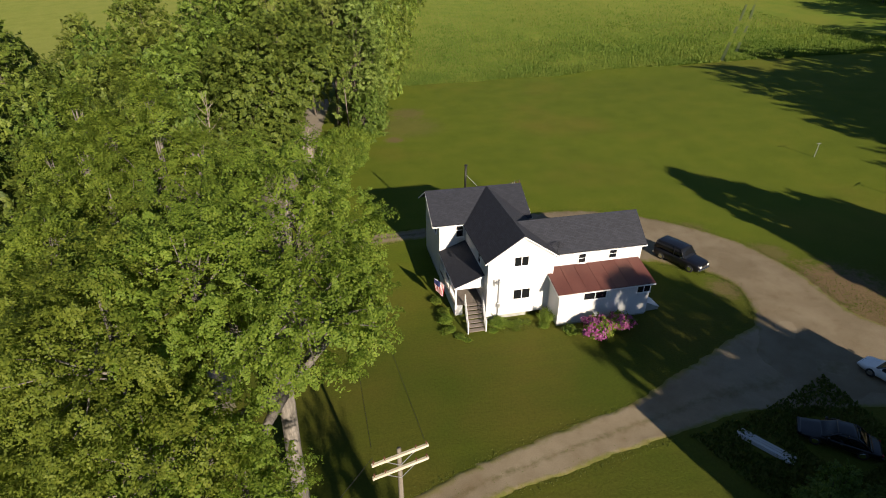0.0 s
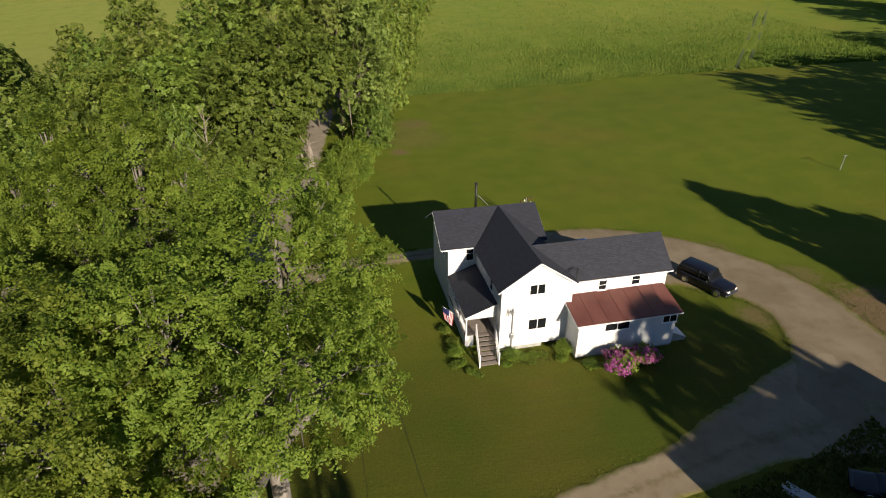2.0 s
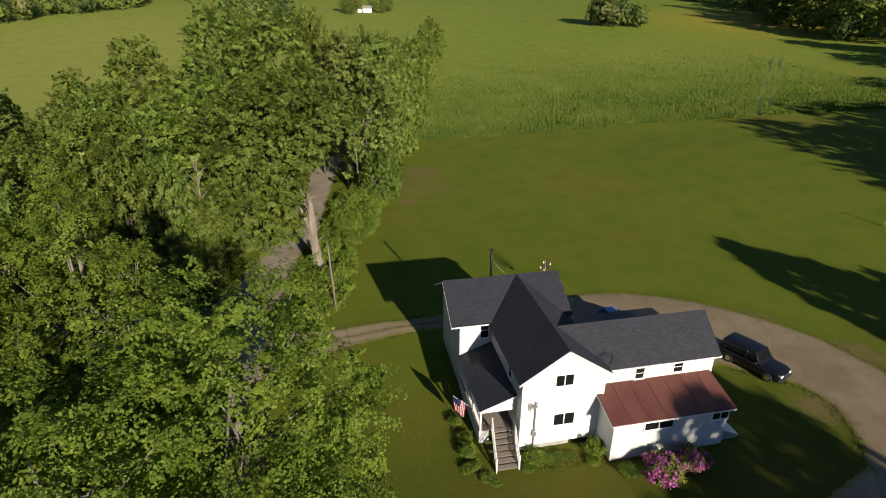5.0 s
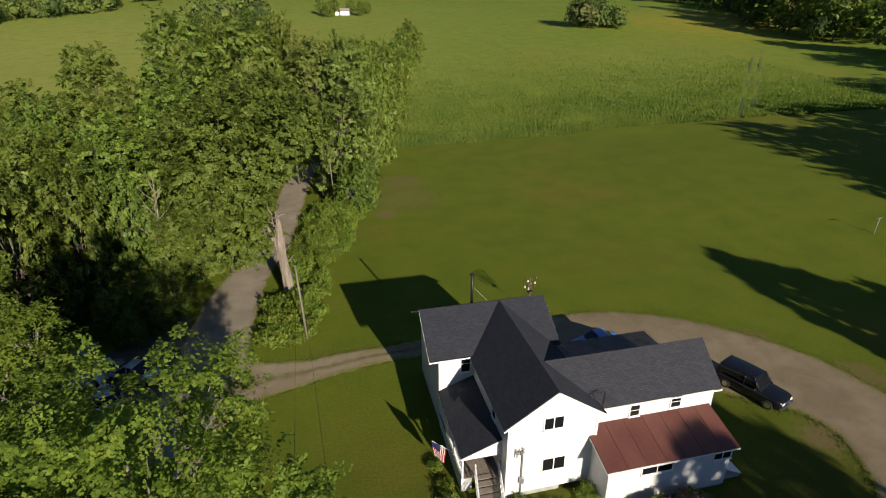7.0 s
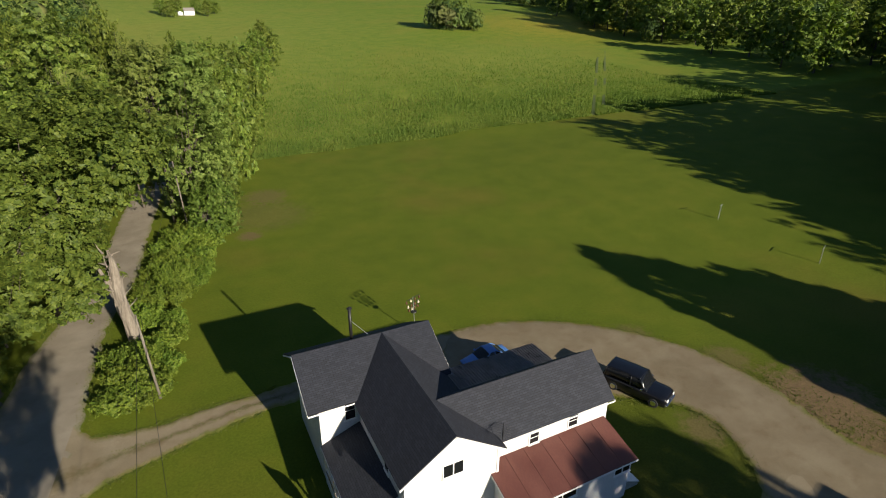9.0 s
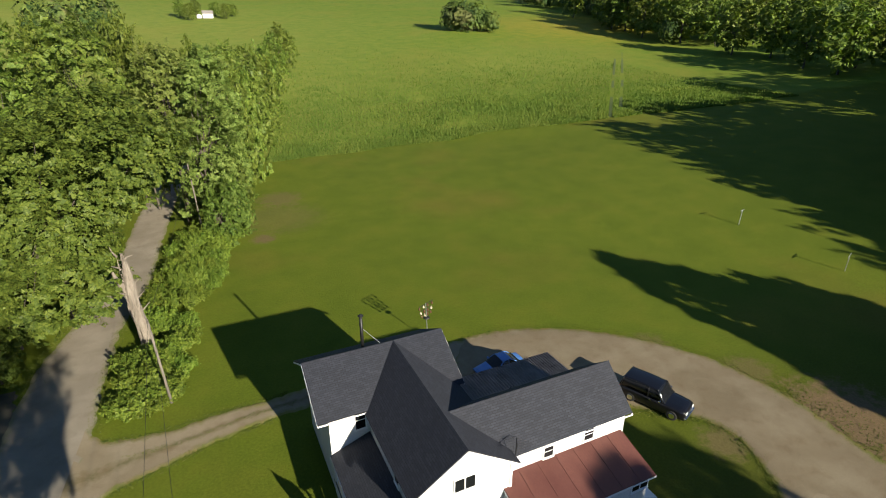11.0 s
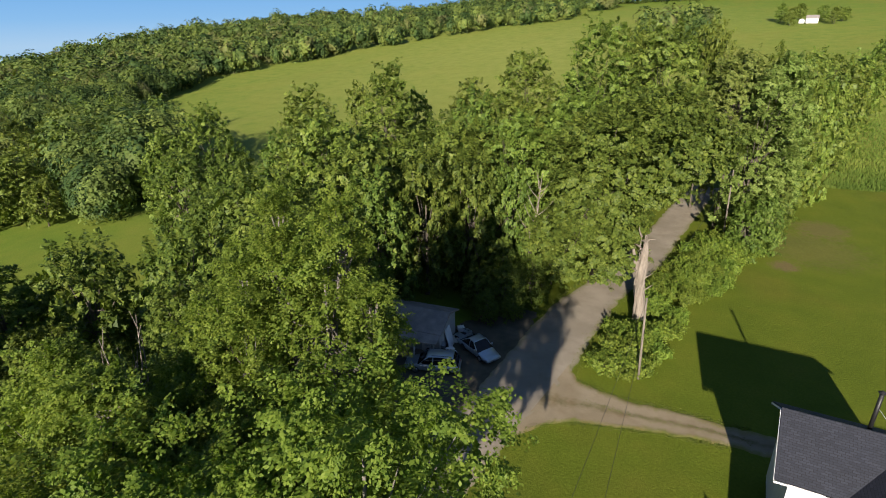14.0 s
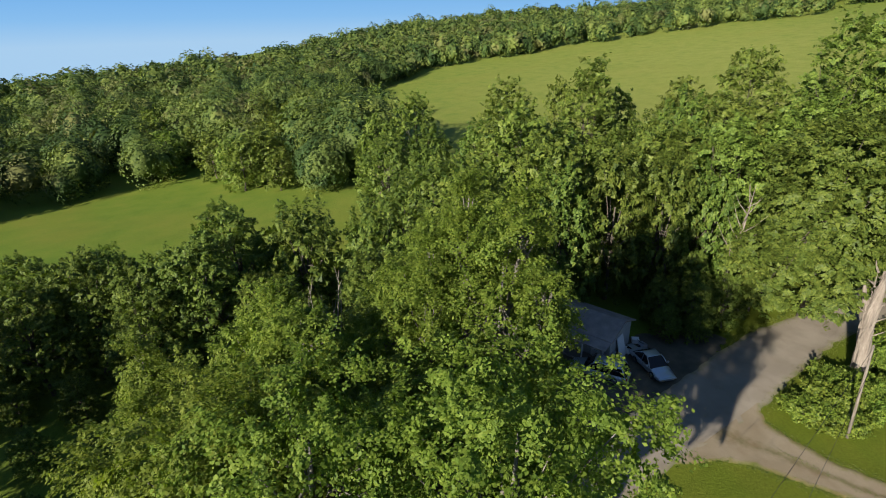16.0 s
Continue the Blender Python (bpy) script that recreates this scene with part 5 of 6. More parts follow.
lone = [(0, 0, 9, 4.2, 4.2, 8.6), (0.3, 0, 15.0, 2.6, 2.6, 3.4)]
for i in range(14):
    a, f = i * 2.4, (i + 0.5) / 14
    out = 4.6 - 3.2 * f ** 2
    lone.append((out * math.cos(a), out * math.sin(a), 2.2 + 13.5 * f, 2.5 - 0.7 * f, 2.5 - 0.7 * f, 2.2))
p, nrm, root = sprays(RNG, lone, 420, 26, 1.7, -0.9)
yard_tree = thing("yard_tree", Matrix(), "full tall broadleaf tree standing south of the lawn", "tree", "yard trees")
part("trunk", limbs(RNG, 18, 5, 1.5, root, 0.35, count=10), MAT["bark"], yard_tree, smooth=True)
c = new("crown", leaves("crown", p, nrm, 0.62, MAT["leaf_mid"], RNG, 1.3, 3))
c.parent = yard_tree
plant(yard_tree, 60.8, 13.6, 1.15, 0, 0.88)
replant(yard_tree, 58.4, 3.6, 0.74, 60)
replant(yard_tree, 65.5, 9.5, 0.98, 100)
replant(yard_tree, 71.0, 5.5, 0.95, 200)
high = [(0, 0, 19.4, 2.6, 2.6, 3.0), (1.9, 0.4, 18.4, 1.7, 1.7, 1.6), (-1.6, 0.6, 20.2, 1.5, 1.5, 1.4), (0.6, -0.4, 22.0, 1.3, 1.3, 1.0), (3.0, 0, 20.4, 1.2, 1.2, 0.9)]
p, nrm, root = sprays(RNG, high, 95, 30, 1.3, -0.8)
poplar = thing("tall_tree", Matrix(), "tall slender tree with a high open crown", "tree", "yard trees")
part("trunk", limbs(RNG, 21, 2.5, 15, root, 0.3, count=14), MAT["bark"], poplar, smooth=True)
c = new("crown", leaves("crown", p, nrm, 0.37, MAT["leaf_mid"], RNG, 1.3, 3))
c.parent = poplar
plant(poplar, 34.6, -12.6, 0.96, 0)
# a tree south of the lane
replant(KINDS[2], 7.0, -13.5, 0.72, 40, 1.55)
# young trees beside the barn lane
for i, (x, y, size) in enumerate(((22.6, 13.4, 0.27), (24.9, 14.4, 0.25), (23.6, 12.0, 0.29), (26.2, 12.6, 0.26))):
    replant(KINDS[2], x, y, size, i * 110)

# grove between the western meadow and the hill
GROVE = []
for h, r in ((14, 5.2), (16, 4.8), (12, 5.4)):
    boughs = [(0, 0, h / 2, r * 0.6, r * 0.6, h * 0.45)]
    for i in range(22):
        a, f = i * 2.4 + RNG.uniform(-0.3, 0.3), (i + 0.5) / 22
        out, size = r * (0.76 - 0.46 * f ** 3) * RNG.uniform(0.85, 1.1), r * RNG.uniform(0.22, 0.34)
        boughs.append((out * math.cos(a), out * math.sin(a), size * 0.8 + (h - size * 1.4) * f ** 0.9, size, size, size * 0.85))
    p, nrm, root = fronds(RNG, boughs, 270, 16, 1.7, -0.85, 0.36)
    ob = thing("grove_tree", Matrix(), "bushy olive-green tree in the grove beyond the meadow", "tree", "meadow grove")
    part("trunk", limbs(RNG, h, r, 1.5, root, 0.25, count=10), MAT["bark"], ob, smooth=True)
    c = new("crown", leaves("crown", p, nrm, 0.37, MAT["leaf_mid"], RNG, 1.3, 3))
    c.parent = ob
    GROVE.append(ob)
spots = []
while len(spots) < 48:
    y = RNG.uniform(50, 112)
    x = float(np.interp(y, (50, 54, 62, 77, 110), (-100, -96, -93, -102, -130))) - 55 * RNG.random() ** 1.5
    if all(math.hypot(x - u, y - v) > 5.5 for u, v in spots):
        spots.append((x, y))
for i, (x, y) in enumerate(spots):
    (plant if i < 3 else replant)(GROVE[i % 3], x, y, RNG.uniform(0.75, 1.15), i * 71 % 360, RNG.uniform(0.85, 1.2))

for i, (x, y, k, size, tall) in enumerate(BEYOND):
    replant(GROVE[k], x, y, size * 1.22, i * 83 % 360, tall)
for i, (x, y, size) in enumerate(((16, 371, 0.8), (35, 372, 0.7), (31, 390, 0.9), (21, 394, 0.8), (12, 384, 0.8), (40, 384, 0.8))):
    replant(GROVE[i % 3], x, y, size, i * 57)

# barn to the south-east, with its gable to the yard
barn = thing("barn", pose(33.4, 4.45, 0, 0, 0, 14.3), "long dark weathered board barn with a grey tin roof", "barn")
part("wall", prism(bmesh.new(), [(-5.2, 0), (5.2, 0), (5.2, 4.4), (0, 8.3), (-5.2, 4.4)], "x", -9.5, 9.5), MAT["barn"], barn)
for s in (-1, 1):
    bm = bmesh.new()
    prism(bm, [(0, 8.55), (0, 8.4), (s * 5.7, 4.15), (s * 5.7, 4.3)], "x", -9.8, 9.8)
    part("roof", bm, MAT["tin"], barn)
part("door", boxes(((-1.8, 5.2, 0), (1.8, 5.28, 3.4))), MAT["old_roof"], barn)

# far woods on the hills
def woodland(name, places, label, size, n, fine):
    """Many crowns, each a lumpy mass of foliage with loose leaves standing off it."""
    bm = bmesh.new()
    bmesh.ops.create_icosphere(bm, subdivisions=fine, radius=1.0)
    ball = np.array([v.co[:] for v in bm.verts])
    tris = np.array([[v.index for v in f.verts] for f in bm.faces])
    bm.free()
    shapes = []
    for k in range(9):
        lumps = RNG.normal(size=(20, 3))
        lumps /= np.linalg.norm(lumps, axis=1, keepdims=True)
        high, wide = RNG.uniform(0.8, 1.25), RNG.uniform(0.85, 1.2)

        def swell(d, lumps=lumps, high=high, wide=wide):
            r = 0.58 + 0.46 * np.clip((np.max(d @ lumps.T, axis=1) - 0.72) / 0.28, 0, 1) ** 0.7
            taper = 1 + 0.10 * np.clip(d[:, 2], -0.5, 1)
            return d * r[:, None] * np.stack([4.6 * wide * taper, 4.6 * wide * taper, np.full(len(d), 6.0 * high)], 1) + np.array([0, 0, 5.6 * high])
        d = RNG.normal(size=(n, 3))
        d[:, 2] = np.where(d[:, 2] < -0.9, -d[:, 2], d[:, 2])
        d /= np.linalg.norm(d, axis=1, keepdims=True)
        q = (swell(d) - np.array([0, 0, 5.6 * high])) * RNG.uniform(0.92, 1.05, (n, 1)) + np.array([0, 0, 5.6 * high])
        nrm = d + np.array([0, 0, 0.25]) + RNG.normal(size=(n, 3)) * 0.32
        side = np.cross(nrm, RNG.normal(size=(n, 3)))
        side /= np.linalg.norm(side, axis=1, keepdims=True)
        fore = np.cross(nrm, side)
        fore /= np.linalg.norm(fore, axis=1, keepdims=True)
        w = size * RNG.uniform(0.5, 1.3, (n, 1))
        loose = np.stack([q - fore * w - side * w, q - fore * w + side * w, q + fore * w * 1.3], 1).reshape(-1, 3)
        core = (swell(ball) - np.array([0, 0, 5.6 * high])) * 0.64 + np.array([0, 0, 5.8 * high])
        v = np.concatenate([core, loose])
        shapes.append((v, np.concatenate([tris, len(ball) + np.arange(3 * n).reshape(-1, 3)])))
    vs, fs, count = [], [], 0
    for i, (x, y, k) in enumerate(places):
        v, f = shapes[i % 9]
        a = i * 2.4
        c, t = math.cos(a) * k, math.sin(a) * k
        vs.append(np.stack([v[:, 0] * c - v[:, 1] * t + x, v[:, 0] * t + v[:, 1] * c + y, v[:, 2] * k + spot(x, y) - 0.4], 1))
        fs.append(f + count)
        count += len(v)
    vs, fs = np.concatenate(vs).astype(np.float32), np.concatenate(fs).astype(np.int32)
    me = bpy.data.meshes.new(name)
    me.vertices.add(len(vs))
    me.vertices.foreach_set("co", vs.ravel())
    me.loops.add(3 * len(fs))
    me.loops.foreach_set("vertex_index", fs.ravel())
    me.polygons.add(len(fs))
    me.polygons.foreach_set("loop_start", np.arange(0, 3 * len(fs), 3, dtype=np.int32))
    me.update(calc_edges=True)
    me.materials.append(MAT["leaf_far"])
    return tagged(new(name, me), label, "woodland", kind="stuff")


def scatter(turn_lo, turn_hi, near, far, count, rng):
    """Places in a sector seen from the hub; near and far are distances at the sector's two sides."""
    out = []
    for i in range(count):
        f = rng.random()
        a = radians(turn_lo + (turn_hi - turn_lo) * f)
        lo, hi = near[0] + (near[1] - near[0]) * f, far[0] + (far[1] - far[0]) * f
        d = math.sqrt(lo * lo + (hi * hi - lo * lo) * rng.random())
        out.append((HUB[0] - d * math.sin(a), HUB[1] + d * math.cos(a), rng.uniform(0.55, 1.3)))
    return out


WOODS = (scatter(38, 52, (345, 300), (620, 560), 630, RNG) + scatter(52, 66, (285, 165), (560, 440), 780, RNG) + scatter(66, 100, (135, 125), (430, 380), 1140, RNG)
         + scatter(16, 38, (430, 350), (640, 620), 495, RNG) + scatter(56, 64, (110, 100), (190, 160), 105, RNG) + scatter(-75, -46, (300, 265), (420, 400), 450, RNG) + scatter(-46, -33, (300, 420), (400, 520), 180, RNG)
         + scatter(-30, -25.5, (280, 284), (290, 294), 21, RNG) + scatter(-20, 26, (620, 520), (700, 620), 495, RNG) + scatter(12, 32, (500, 440), (600, 560), 300, RNG) + scatter(4, 10, (230, 240), (330, 340), 45, RNG))
CLOSE = [w for w in WOODS if math.hypot(w[0] - HUB[0], w[1] - HUB[1]) < 270]
woodland("near_hill_woods", CLOSE, "mixed green woodland on the near hillside", 0.24, 1000, 1)
woodland("far_woods", [w for w in WOODS if w not in CLOSE], "mixed green woodland covering the far hillsides", 0.58, 190, 1)

# the clear sky low over the western hills
m, nt, bsdf = blank("low sky")
up = put(nt, "ShaderNodeSeparateXYZ", Vector=nt.nodes.new("ShaderNodeTexCoord").outputs["Generated"]).outputs[2]
glow = put(nt, "ShaderNodeEmission", Color=ramp(nt, up, [(0.50, (0.34, 0.51, 0.66)), (0.62, (0.22, 0.43, 0.66)), (0.85, (0.12, 0.33, 0.63))]), Strength=0.52)
nt.links.new(glow.outputs[0], nt.nodes["Material Output"].inputs[0])
bm = bmesh.new()
ring = []
for i in range(25):
    a = radians(10 + 110 * i / 24)
    x, y = HUB[0] - 2600 * math.sin(a), HUB[1] + 2600 * math.cos(a)
    ring.append((bm.verts.new((x, y, -420)), bm.verts.new((x, y, 330))))
for a, b in zip(ring, ring[1:]):
    bm.faces.new((a[0], b[0], b[1], a[1]))
tagged(part("backdrop", bm, m), "clear pale blue evening sky low over the hills", "sky", kind="structure")

# ---- hedges and shrubs ----
def shrub(name, rng, height, radius, n, size, material, label, category="shrub", group=""):
    p, nrm, cen = crown_points(rng, n, height, radius, 0.0, 60, 0.8, 0.3)
    p[:, 2] = np.maximum(p[:, 2], 0.03)
    ob = thing(name, Matrix(), label, category, group)
    bm = bmesh.new()
    for c in cen[:9]:
        tube(bm, [(c[0] * 0.1, c[1] * 0.1, -0.1), (c[0] * 0.6, c[1] * 0.6, c[2] * 0.6), tuple(c)], [0.04, 0.03, 0.01], 5, False)
    part("stems", bm, MAT["bark"], ob)
    c = new("foliage", leaves("foliage", p, nrm, size, material, rng, 1.5, 3))
    c.parent = ob
    return ob


def bush(height, radius, count, size, label, name="hedge_shrub", category="shrub", group="hedgerow"):
    """A loose wild shrub of many leafy shoots."""
    boughs = [(0, 0, height * 0.42, radius * 0.6, radius * 0.6, height * 0.42)]
    for i in range(9):
        a, f = i * 2.4, (i + 0.5) / 9
        boughs.append((radius * 0.62 * math.cos(a), radius * 0.62 * math.sin(a), height * (0.16 + 0.68 * f), radius * 0.4, radius * 0.4, height * 0.2))
    p, nrm, root = sprays(RNG, boughs, count, 24, 0.85, -0.9)
    ob = thing(name, Matrix(), label, category, group)
    bm = bmesh.new()
    for c in root[:12]:
        tube(bm, [(c[0] * 0.1, c[1] * 0.1, -0.1), (c[0] * 0.6, c[1] * 0.6, c[2] * 0.6), tuple(c)], [0.04, 0.03, 0.01], 5, False)
    part("stems", bm, MAT["bark"], ob)
    c = new("foliage", leaves("foliage", p, nrm, size, MAT["shrub"], RNG, 1.6, 3))
    c.parent = ob
    return ob


BUSHES = [bush(2.4, 2.0, 210, 0.115, "bright green roadside shrub in the hedgerow"), bush(3.4, 1.7, 230, 0.12, "tall wild shrub in the overgrown hedgerow"), bush(1.5, 1.8, 150, 0.105, "low tangled bramble in the hedgerow")]
HEDGE = [(-3.6, 57.6, 2, 0.9), (-2.0, 57.0, 2, 0.8), (-0.5, 58.4, 2, 0.8), (0.3, 61.5, 2, 0.8), (-2.6, 60.0, 0, 0.85), (-3.2, 62.4, 2, 0.95), (-1.2, 61.6, 1, 0.65), (-2.8, 64.4, 0, 0.7)]
while len(HEDGE) < 62:
    y = 57.5 + 39 * RNG.random()
    left, right = np.interp(y, (57, 62, 70, 80, 92, 97), (-4.2, -4.2, -3.4, -1.0, 1.6, 3.0)), np.interp(y, (57, 62, 70, 80, 92, 97), (0.2, 1.4, 2.4, 4.8, 8.0, 9.5))
    f = RNG.random()
    x = left + (right - left) * f
    k = 2 if f < 0.2 or f > 0.85 else int(RNG.integers(0, 2))
    if all(math.hypot(x - u, y - v) > 0.95 for u, v, *_ in HEDGE) and math.hypot(x + 2.3, y - 66.3) > 1.3:
        HEDGE.append((x, y, k, RNG.uniform(0.6, 0.95) + max(0, y - 78) * 0.022))
used = set()
for i, (x, y, k, size) in enumerate(HEDGE):
    tall = RNG.uniform(0.75, 1.3)
    if k in used:
        replant(BUSHES[k], x, y, size, i * 77 % 360, tall)
    else:
        used.add(k)
        plant(BUSHES[k], x, y, size, i * 77 % 360, tall)

garden = bush(1.4, 1.15, 150, 0.075, "loose leafy green bush against the house foundation", "garden_bush", "bush", "foundation planting")
BEDS = ((12.0, 35.1, 0.62, 0.7), (12.9, 34.9, 0.66, 0.75), (13.8, 35.0, 0.6, 0.65), (14.6, 34.9, 0.5, 0.6), (16.3, 34.9, 0.95, 1.6), (15.8, 34.1, 0.6, 0.9), (17.6, 32.9, 0.8, 1.05), (7.8, 36.4, 0.8, 1.4), (7.5, 35.1, 0.6, 0.9), (8.5, 34.2, 0.6, 0.7), (9.0, 33.7, 0.45, 0.6), (7.9, 37.8, 0.7, 1.1), (7.6, 39.6, 0.7, 1.0), (18.5, 32.6, 0.55, 0.8), (23.6, 33.2, 0.5, 0.5), (13.4, 34.3, 0.5, 0.5), (11.4, 34.4, 0.5, 0.55), (8.0, 35.3, 0.55, 0.8))
plant(garden, *BEDS[0][:3], 0, BEDS[0][3])
for i, (x, y, s, tall) in enumerate(BEDS[1:]):
    replant(garden, x, y, s, i * 63 % 360, tall)

rhodo = shrub("rhododendron", RNG, 1.9, 1.35, 1300, 0.17, MAT["shrub"], "rounded rhododendron covered in magenta pink blossom", "flowering shrub", "blooming shrubs")
p, nrm, _ = crown_points(RNG, 3200, 1.98, 1.45, 0.0, 60, 0.8)
keep = p[:, 2] > 0.35
bl = new("blossom", leaves("blossom", p[keep], nrm[keep], 0.15, MAT["bloom"], RNG, 1.1))
bl.parent = rhodo
plant(rhodo, 19.6, 32.0, 0.84, 10)
replant(rhodo, 21.9, 32.6, 0.84, 140)

# standing dead trunk by the road
snag = thing("broken_trunk", pose(-2.3, 66.3, 0), "pale split dead trunk standing bare beside the road", "dead tree")
bm = bmesh.new()
rise = [i * 0.4 for i in range(25)]
tube(bm, [(-0.03 * z + 0.10 * math.sin(z * 0.9), 0.05 * math.sin(z), z - 0.3) for z in rise], [0.54 - 0.04 * min(z, 4) * 0.6 - max(0, z - 6.2) * 0.105 for z in rise], 16)
rise = [i * 0.35 for i in range(11)]
tube(bm, [(-0.25 - 0.27 * z, 0.02 * z, 4.4 + z) for z in rise], [0.36 - 0.075 * z for z in rise], 12)
for v in bm.verts:
    a = math.atan2(v.co.y, v.co.x + 0.2)
    fold = noise.noise((3.2 * math.cos(a), 3.2 * math.sin(a), v.co.z * 0.35)) + 0.5 * noise.noise((7 * math.cos(a), 7 * math.sin(a), v.co.z * 1.3))
    v.co += Vector((math.cos(a), math.sin(a), 0)) * 0.17 * fold + Vector((0, 0, 0.25 * noise.noise(v.co * 2.1)))
part("trunk", bm, MAT["pale"], snag)
for i in range(14):
    a, z = i * 2.1, 3.6 + i * 0.42
    r, x = RNG.uniform(0.5, 1.5), -0.25 - 0.03 * z
    c, t = math.cos(a), math.sin(a)
    bm = tube(bmesh.new(), [(x + 0.25 * c, 0.25 * t, z), (x + 0.6 * r * c, 0.6 * r * t, z + 0.35), (x + r * c + 0.1, r * t, z + RNG.uniform(0.4, 1.2))], [0.10, 0.055, 0.012], 6, False)
    part("broken_limb", bm, MAT["pale"], snag)

bare = thing("dead_tree", pose(-15.0, 68.4, 0, 0, 5, 0) @ Matrix.Scale(1.08, 4), "grey leafless dead tree among living ones", "dead tree")
bm = bmesh.new()
tube(bm, [(0, 0, -0.3), (0.1, 0, 4), (0.3, 0.1, 8), (0.2, 0.2, 12.5)], [0.17, 0.13, 0.09, 0.02], 7)
for i in range(16):
    a, z = i * 2.4, 4.0 + i * 0.5
    l = 2.4 - i * 0.09
    tube(bm, [(0.15, 0.05, z), (0.15 + 0.55 * l * math.cos(a), 0.55 * l * math.sin(a), z + 0.6 * l), (0.15 + l * math.cos(a), l * math.sin(a), z + 1.3 * l)], [0.05, 0.028, 0.008], 5, False)
part("bare_crown", bm, MAT["pale"], bare)


# rough grass standing along the mown edge
def tufts(name, places, height, label, rng, wide=1.0, paint="blade"):
    n = len(places)
    c = np.array(places)
    a = rng.uniform(0, math.tau, n)
    h = height * rng.uniform(0.5, 1.3, n)
    w = rng.uniform(0.10, 0.28, n) * wide
    d = np.stack([np.cos(a), np.sin(a)], 1)
    lean = rng.normal(size=(n, 2)) * 0.25 * h[:, None]
    z = ground_z(c[:, 0], c[:, 1])
    v = np.zeros((n, 3, 3))
    v[:, 0, :2], v[:, 1, :2], v[:, 2, :2] = c - d * w[:, None], c + d * w[:, None], c + lean
    v[:, 0, 2], v[:, 1, 2], v[:, 2, 2] = z - 0.1, z - 0.1, z + h
    me = bpy.data.meshes.new(name)
    me.vertices.add(3 * n)
    me.vertices.foreach_set("co", v.astype(np.float32).ravel())
    me.loops.add(3 * n)
    me.loops.foreach_set("vertex_index", np.arange(3 * n, dtype=np.int32))
    me.polygons.add(n)
    me.polygons.foreach_set("loop_start", np.arange(0, 3 * n, 3, dtype=np.int32))
    me.update(calc_edges=True)
    me.materials.append(MAT[paint])
    return tagged(new(name, me), label, "tall grass", kind="stuff")


band = []
while len(band) < 68000:
    x = RNG.uniform(8, 150)
    y = 126.5 - 0.20 * max(x - 66, 0) + 1.6 * noise.noise((x * 0.08, 0, 0)) + abs(RNG.normal()) ** 1.5 * 26
    off = min(abs(x - np.interp(y, [q[1] for q in line], [q[0] for q in line]) - 0.5) for line in TRACKS)
    if off > 0.7 and noise.noise((x * 0.07, y * 0.07, 2)) > 0.5 * RNG.random() - 0.8 and x > 16 + (y - 122) * 0.25:
        band.append((x, y))
tufts("meadow_grass", band, 0.55, "tall uncut meadow grass beyond the mown lawn", RNG, 0.7)

def verge(line, wide, count):
    p = np.array(line, float)
    d = np.concatenate([[0], np.cumsum(np.hypot(*np.diff(p, axis=0).T))])
    t = RNG.uniform(0, d[-1], count)
    return np.stack([np.interp(t, d, p[:, 0]), np.interp(t, d, p[:, 1])], 1) + RNG.normal(size=(count, 2)) * wide


EDGES = np.concatenate([verge([(-6.9, 47), (-5.2, 48.9), (-2.2, 50.0), (2.6, 51.4), (6.6, 52.0)], 0.22, 1300), verge([(-5.2, 54.6), (-1.7, 53.9), (2.7, 54.3), (8, 54.5)], 0.22, 900),
                        verge([(-3.5, 52.2), (0.5, 52.3), (4.5, 53.0), (8.2, 53.2)], 0.16, 900), verge([(24, 55.9), (29, 55.2), (34.4, 52.8), (37.6, 50.2), (41.0, 46.2), (42.7, 43.2), (43.5, 39.8), (43.9, 36.6), (43.5, 33.5), (43.2, 30)], 0.5, 1500),
                        verge([(31.5, 41.4), (33.5, 39.7), (35.3, 38.6), (36.3, 36.3), (35.6, 33.6), (34.2, 31.2)], 0.35, 1200), verge([(2, 20.4), (5.6, 21.6), (11, 22.9), (18.5, 24.4)], 0.25, 400),
                        verge([(6.4, 19.2), (11.3, 19.9), (15.5, 20.6), (19.7, 21.2)], 0.3, 500), verge([(4, 19.9), (10, 21.2), (17, 22.5)], 0.14, 260), verge([(-5.7, 56), (-5.6, 62), (-4.9, 70), (-2.5, 80), (-1.2, 92)], 0.3, 1800),
                        verge([(-11.4, 62), (-10.9, 67), (-9.5, 72), (-7.5, 80)], 0.4, 1200), verge([(12, 34.7), (16, 34.5)], 0.4, 400), verge([(44.2, 39), (45.2, 35), (45.2, 31), (47, 25)], 1.2, 1100)])
# weed tufts kept inside the barn's shadow, added to make that ground darker
rank = [(x, y) for x, y in zip(RNG.uniform(19, 34, 12000), RNG.uniform(11.5, 24, 12000)) if y < 20.6 + 0.16 * (x - 19.7) + 0.12 * max(x - 27, 0) + 0.4 * noise.noise((x * 0.7, 1, 4)) and x > 21.7 - 0.30 * (y - 18.0) + 0.5 * noise.noise((y, 3, 4)) and math.hypot(x - 29.6, y - 18.3) > 2.3 and math.hypot(x - 24.9, y - 19.0) > 0.9]
tufts("rank_weeds", rank, 0.24, "dark weeds added beside the barn to deepen its shade", RNG, 1.0, "weed")
tufts("verge_grass", EDGES[:, :2].tolist(), 0.075, "ragged weeds and grass tufts along the gravel edges", RNG, 0.42, "weed")

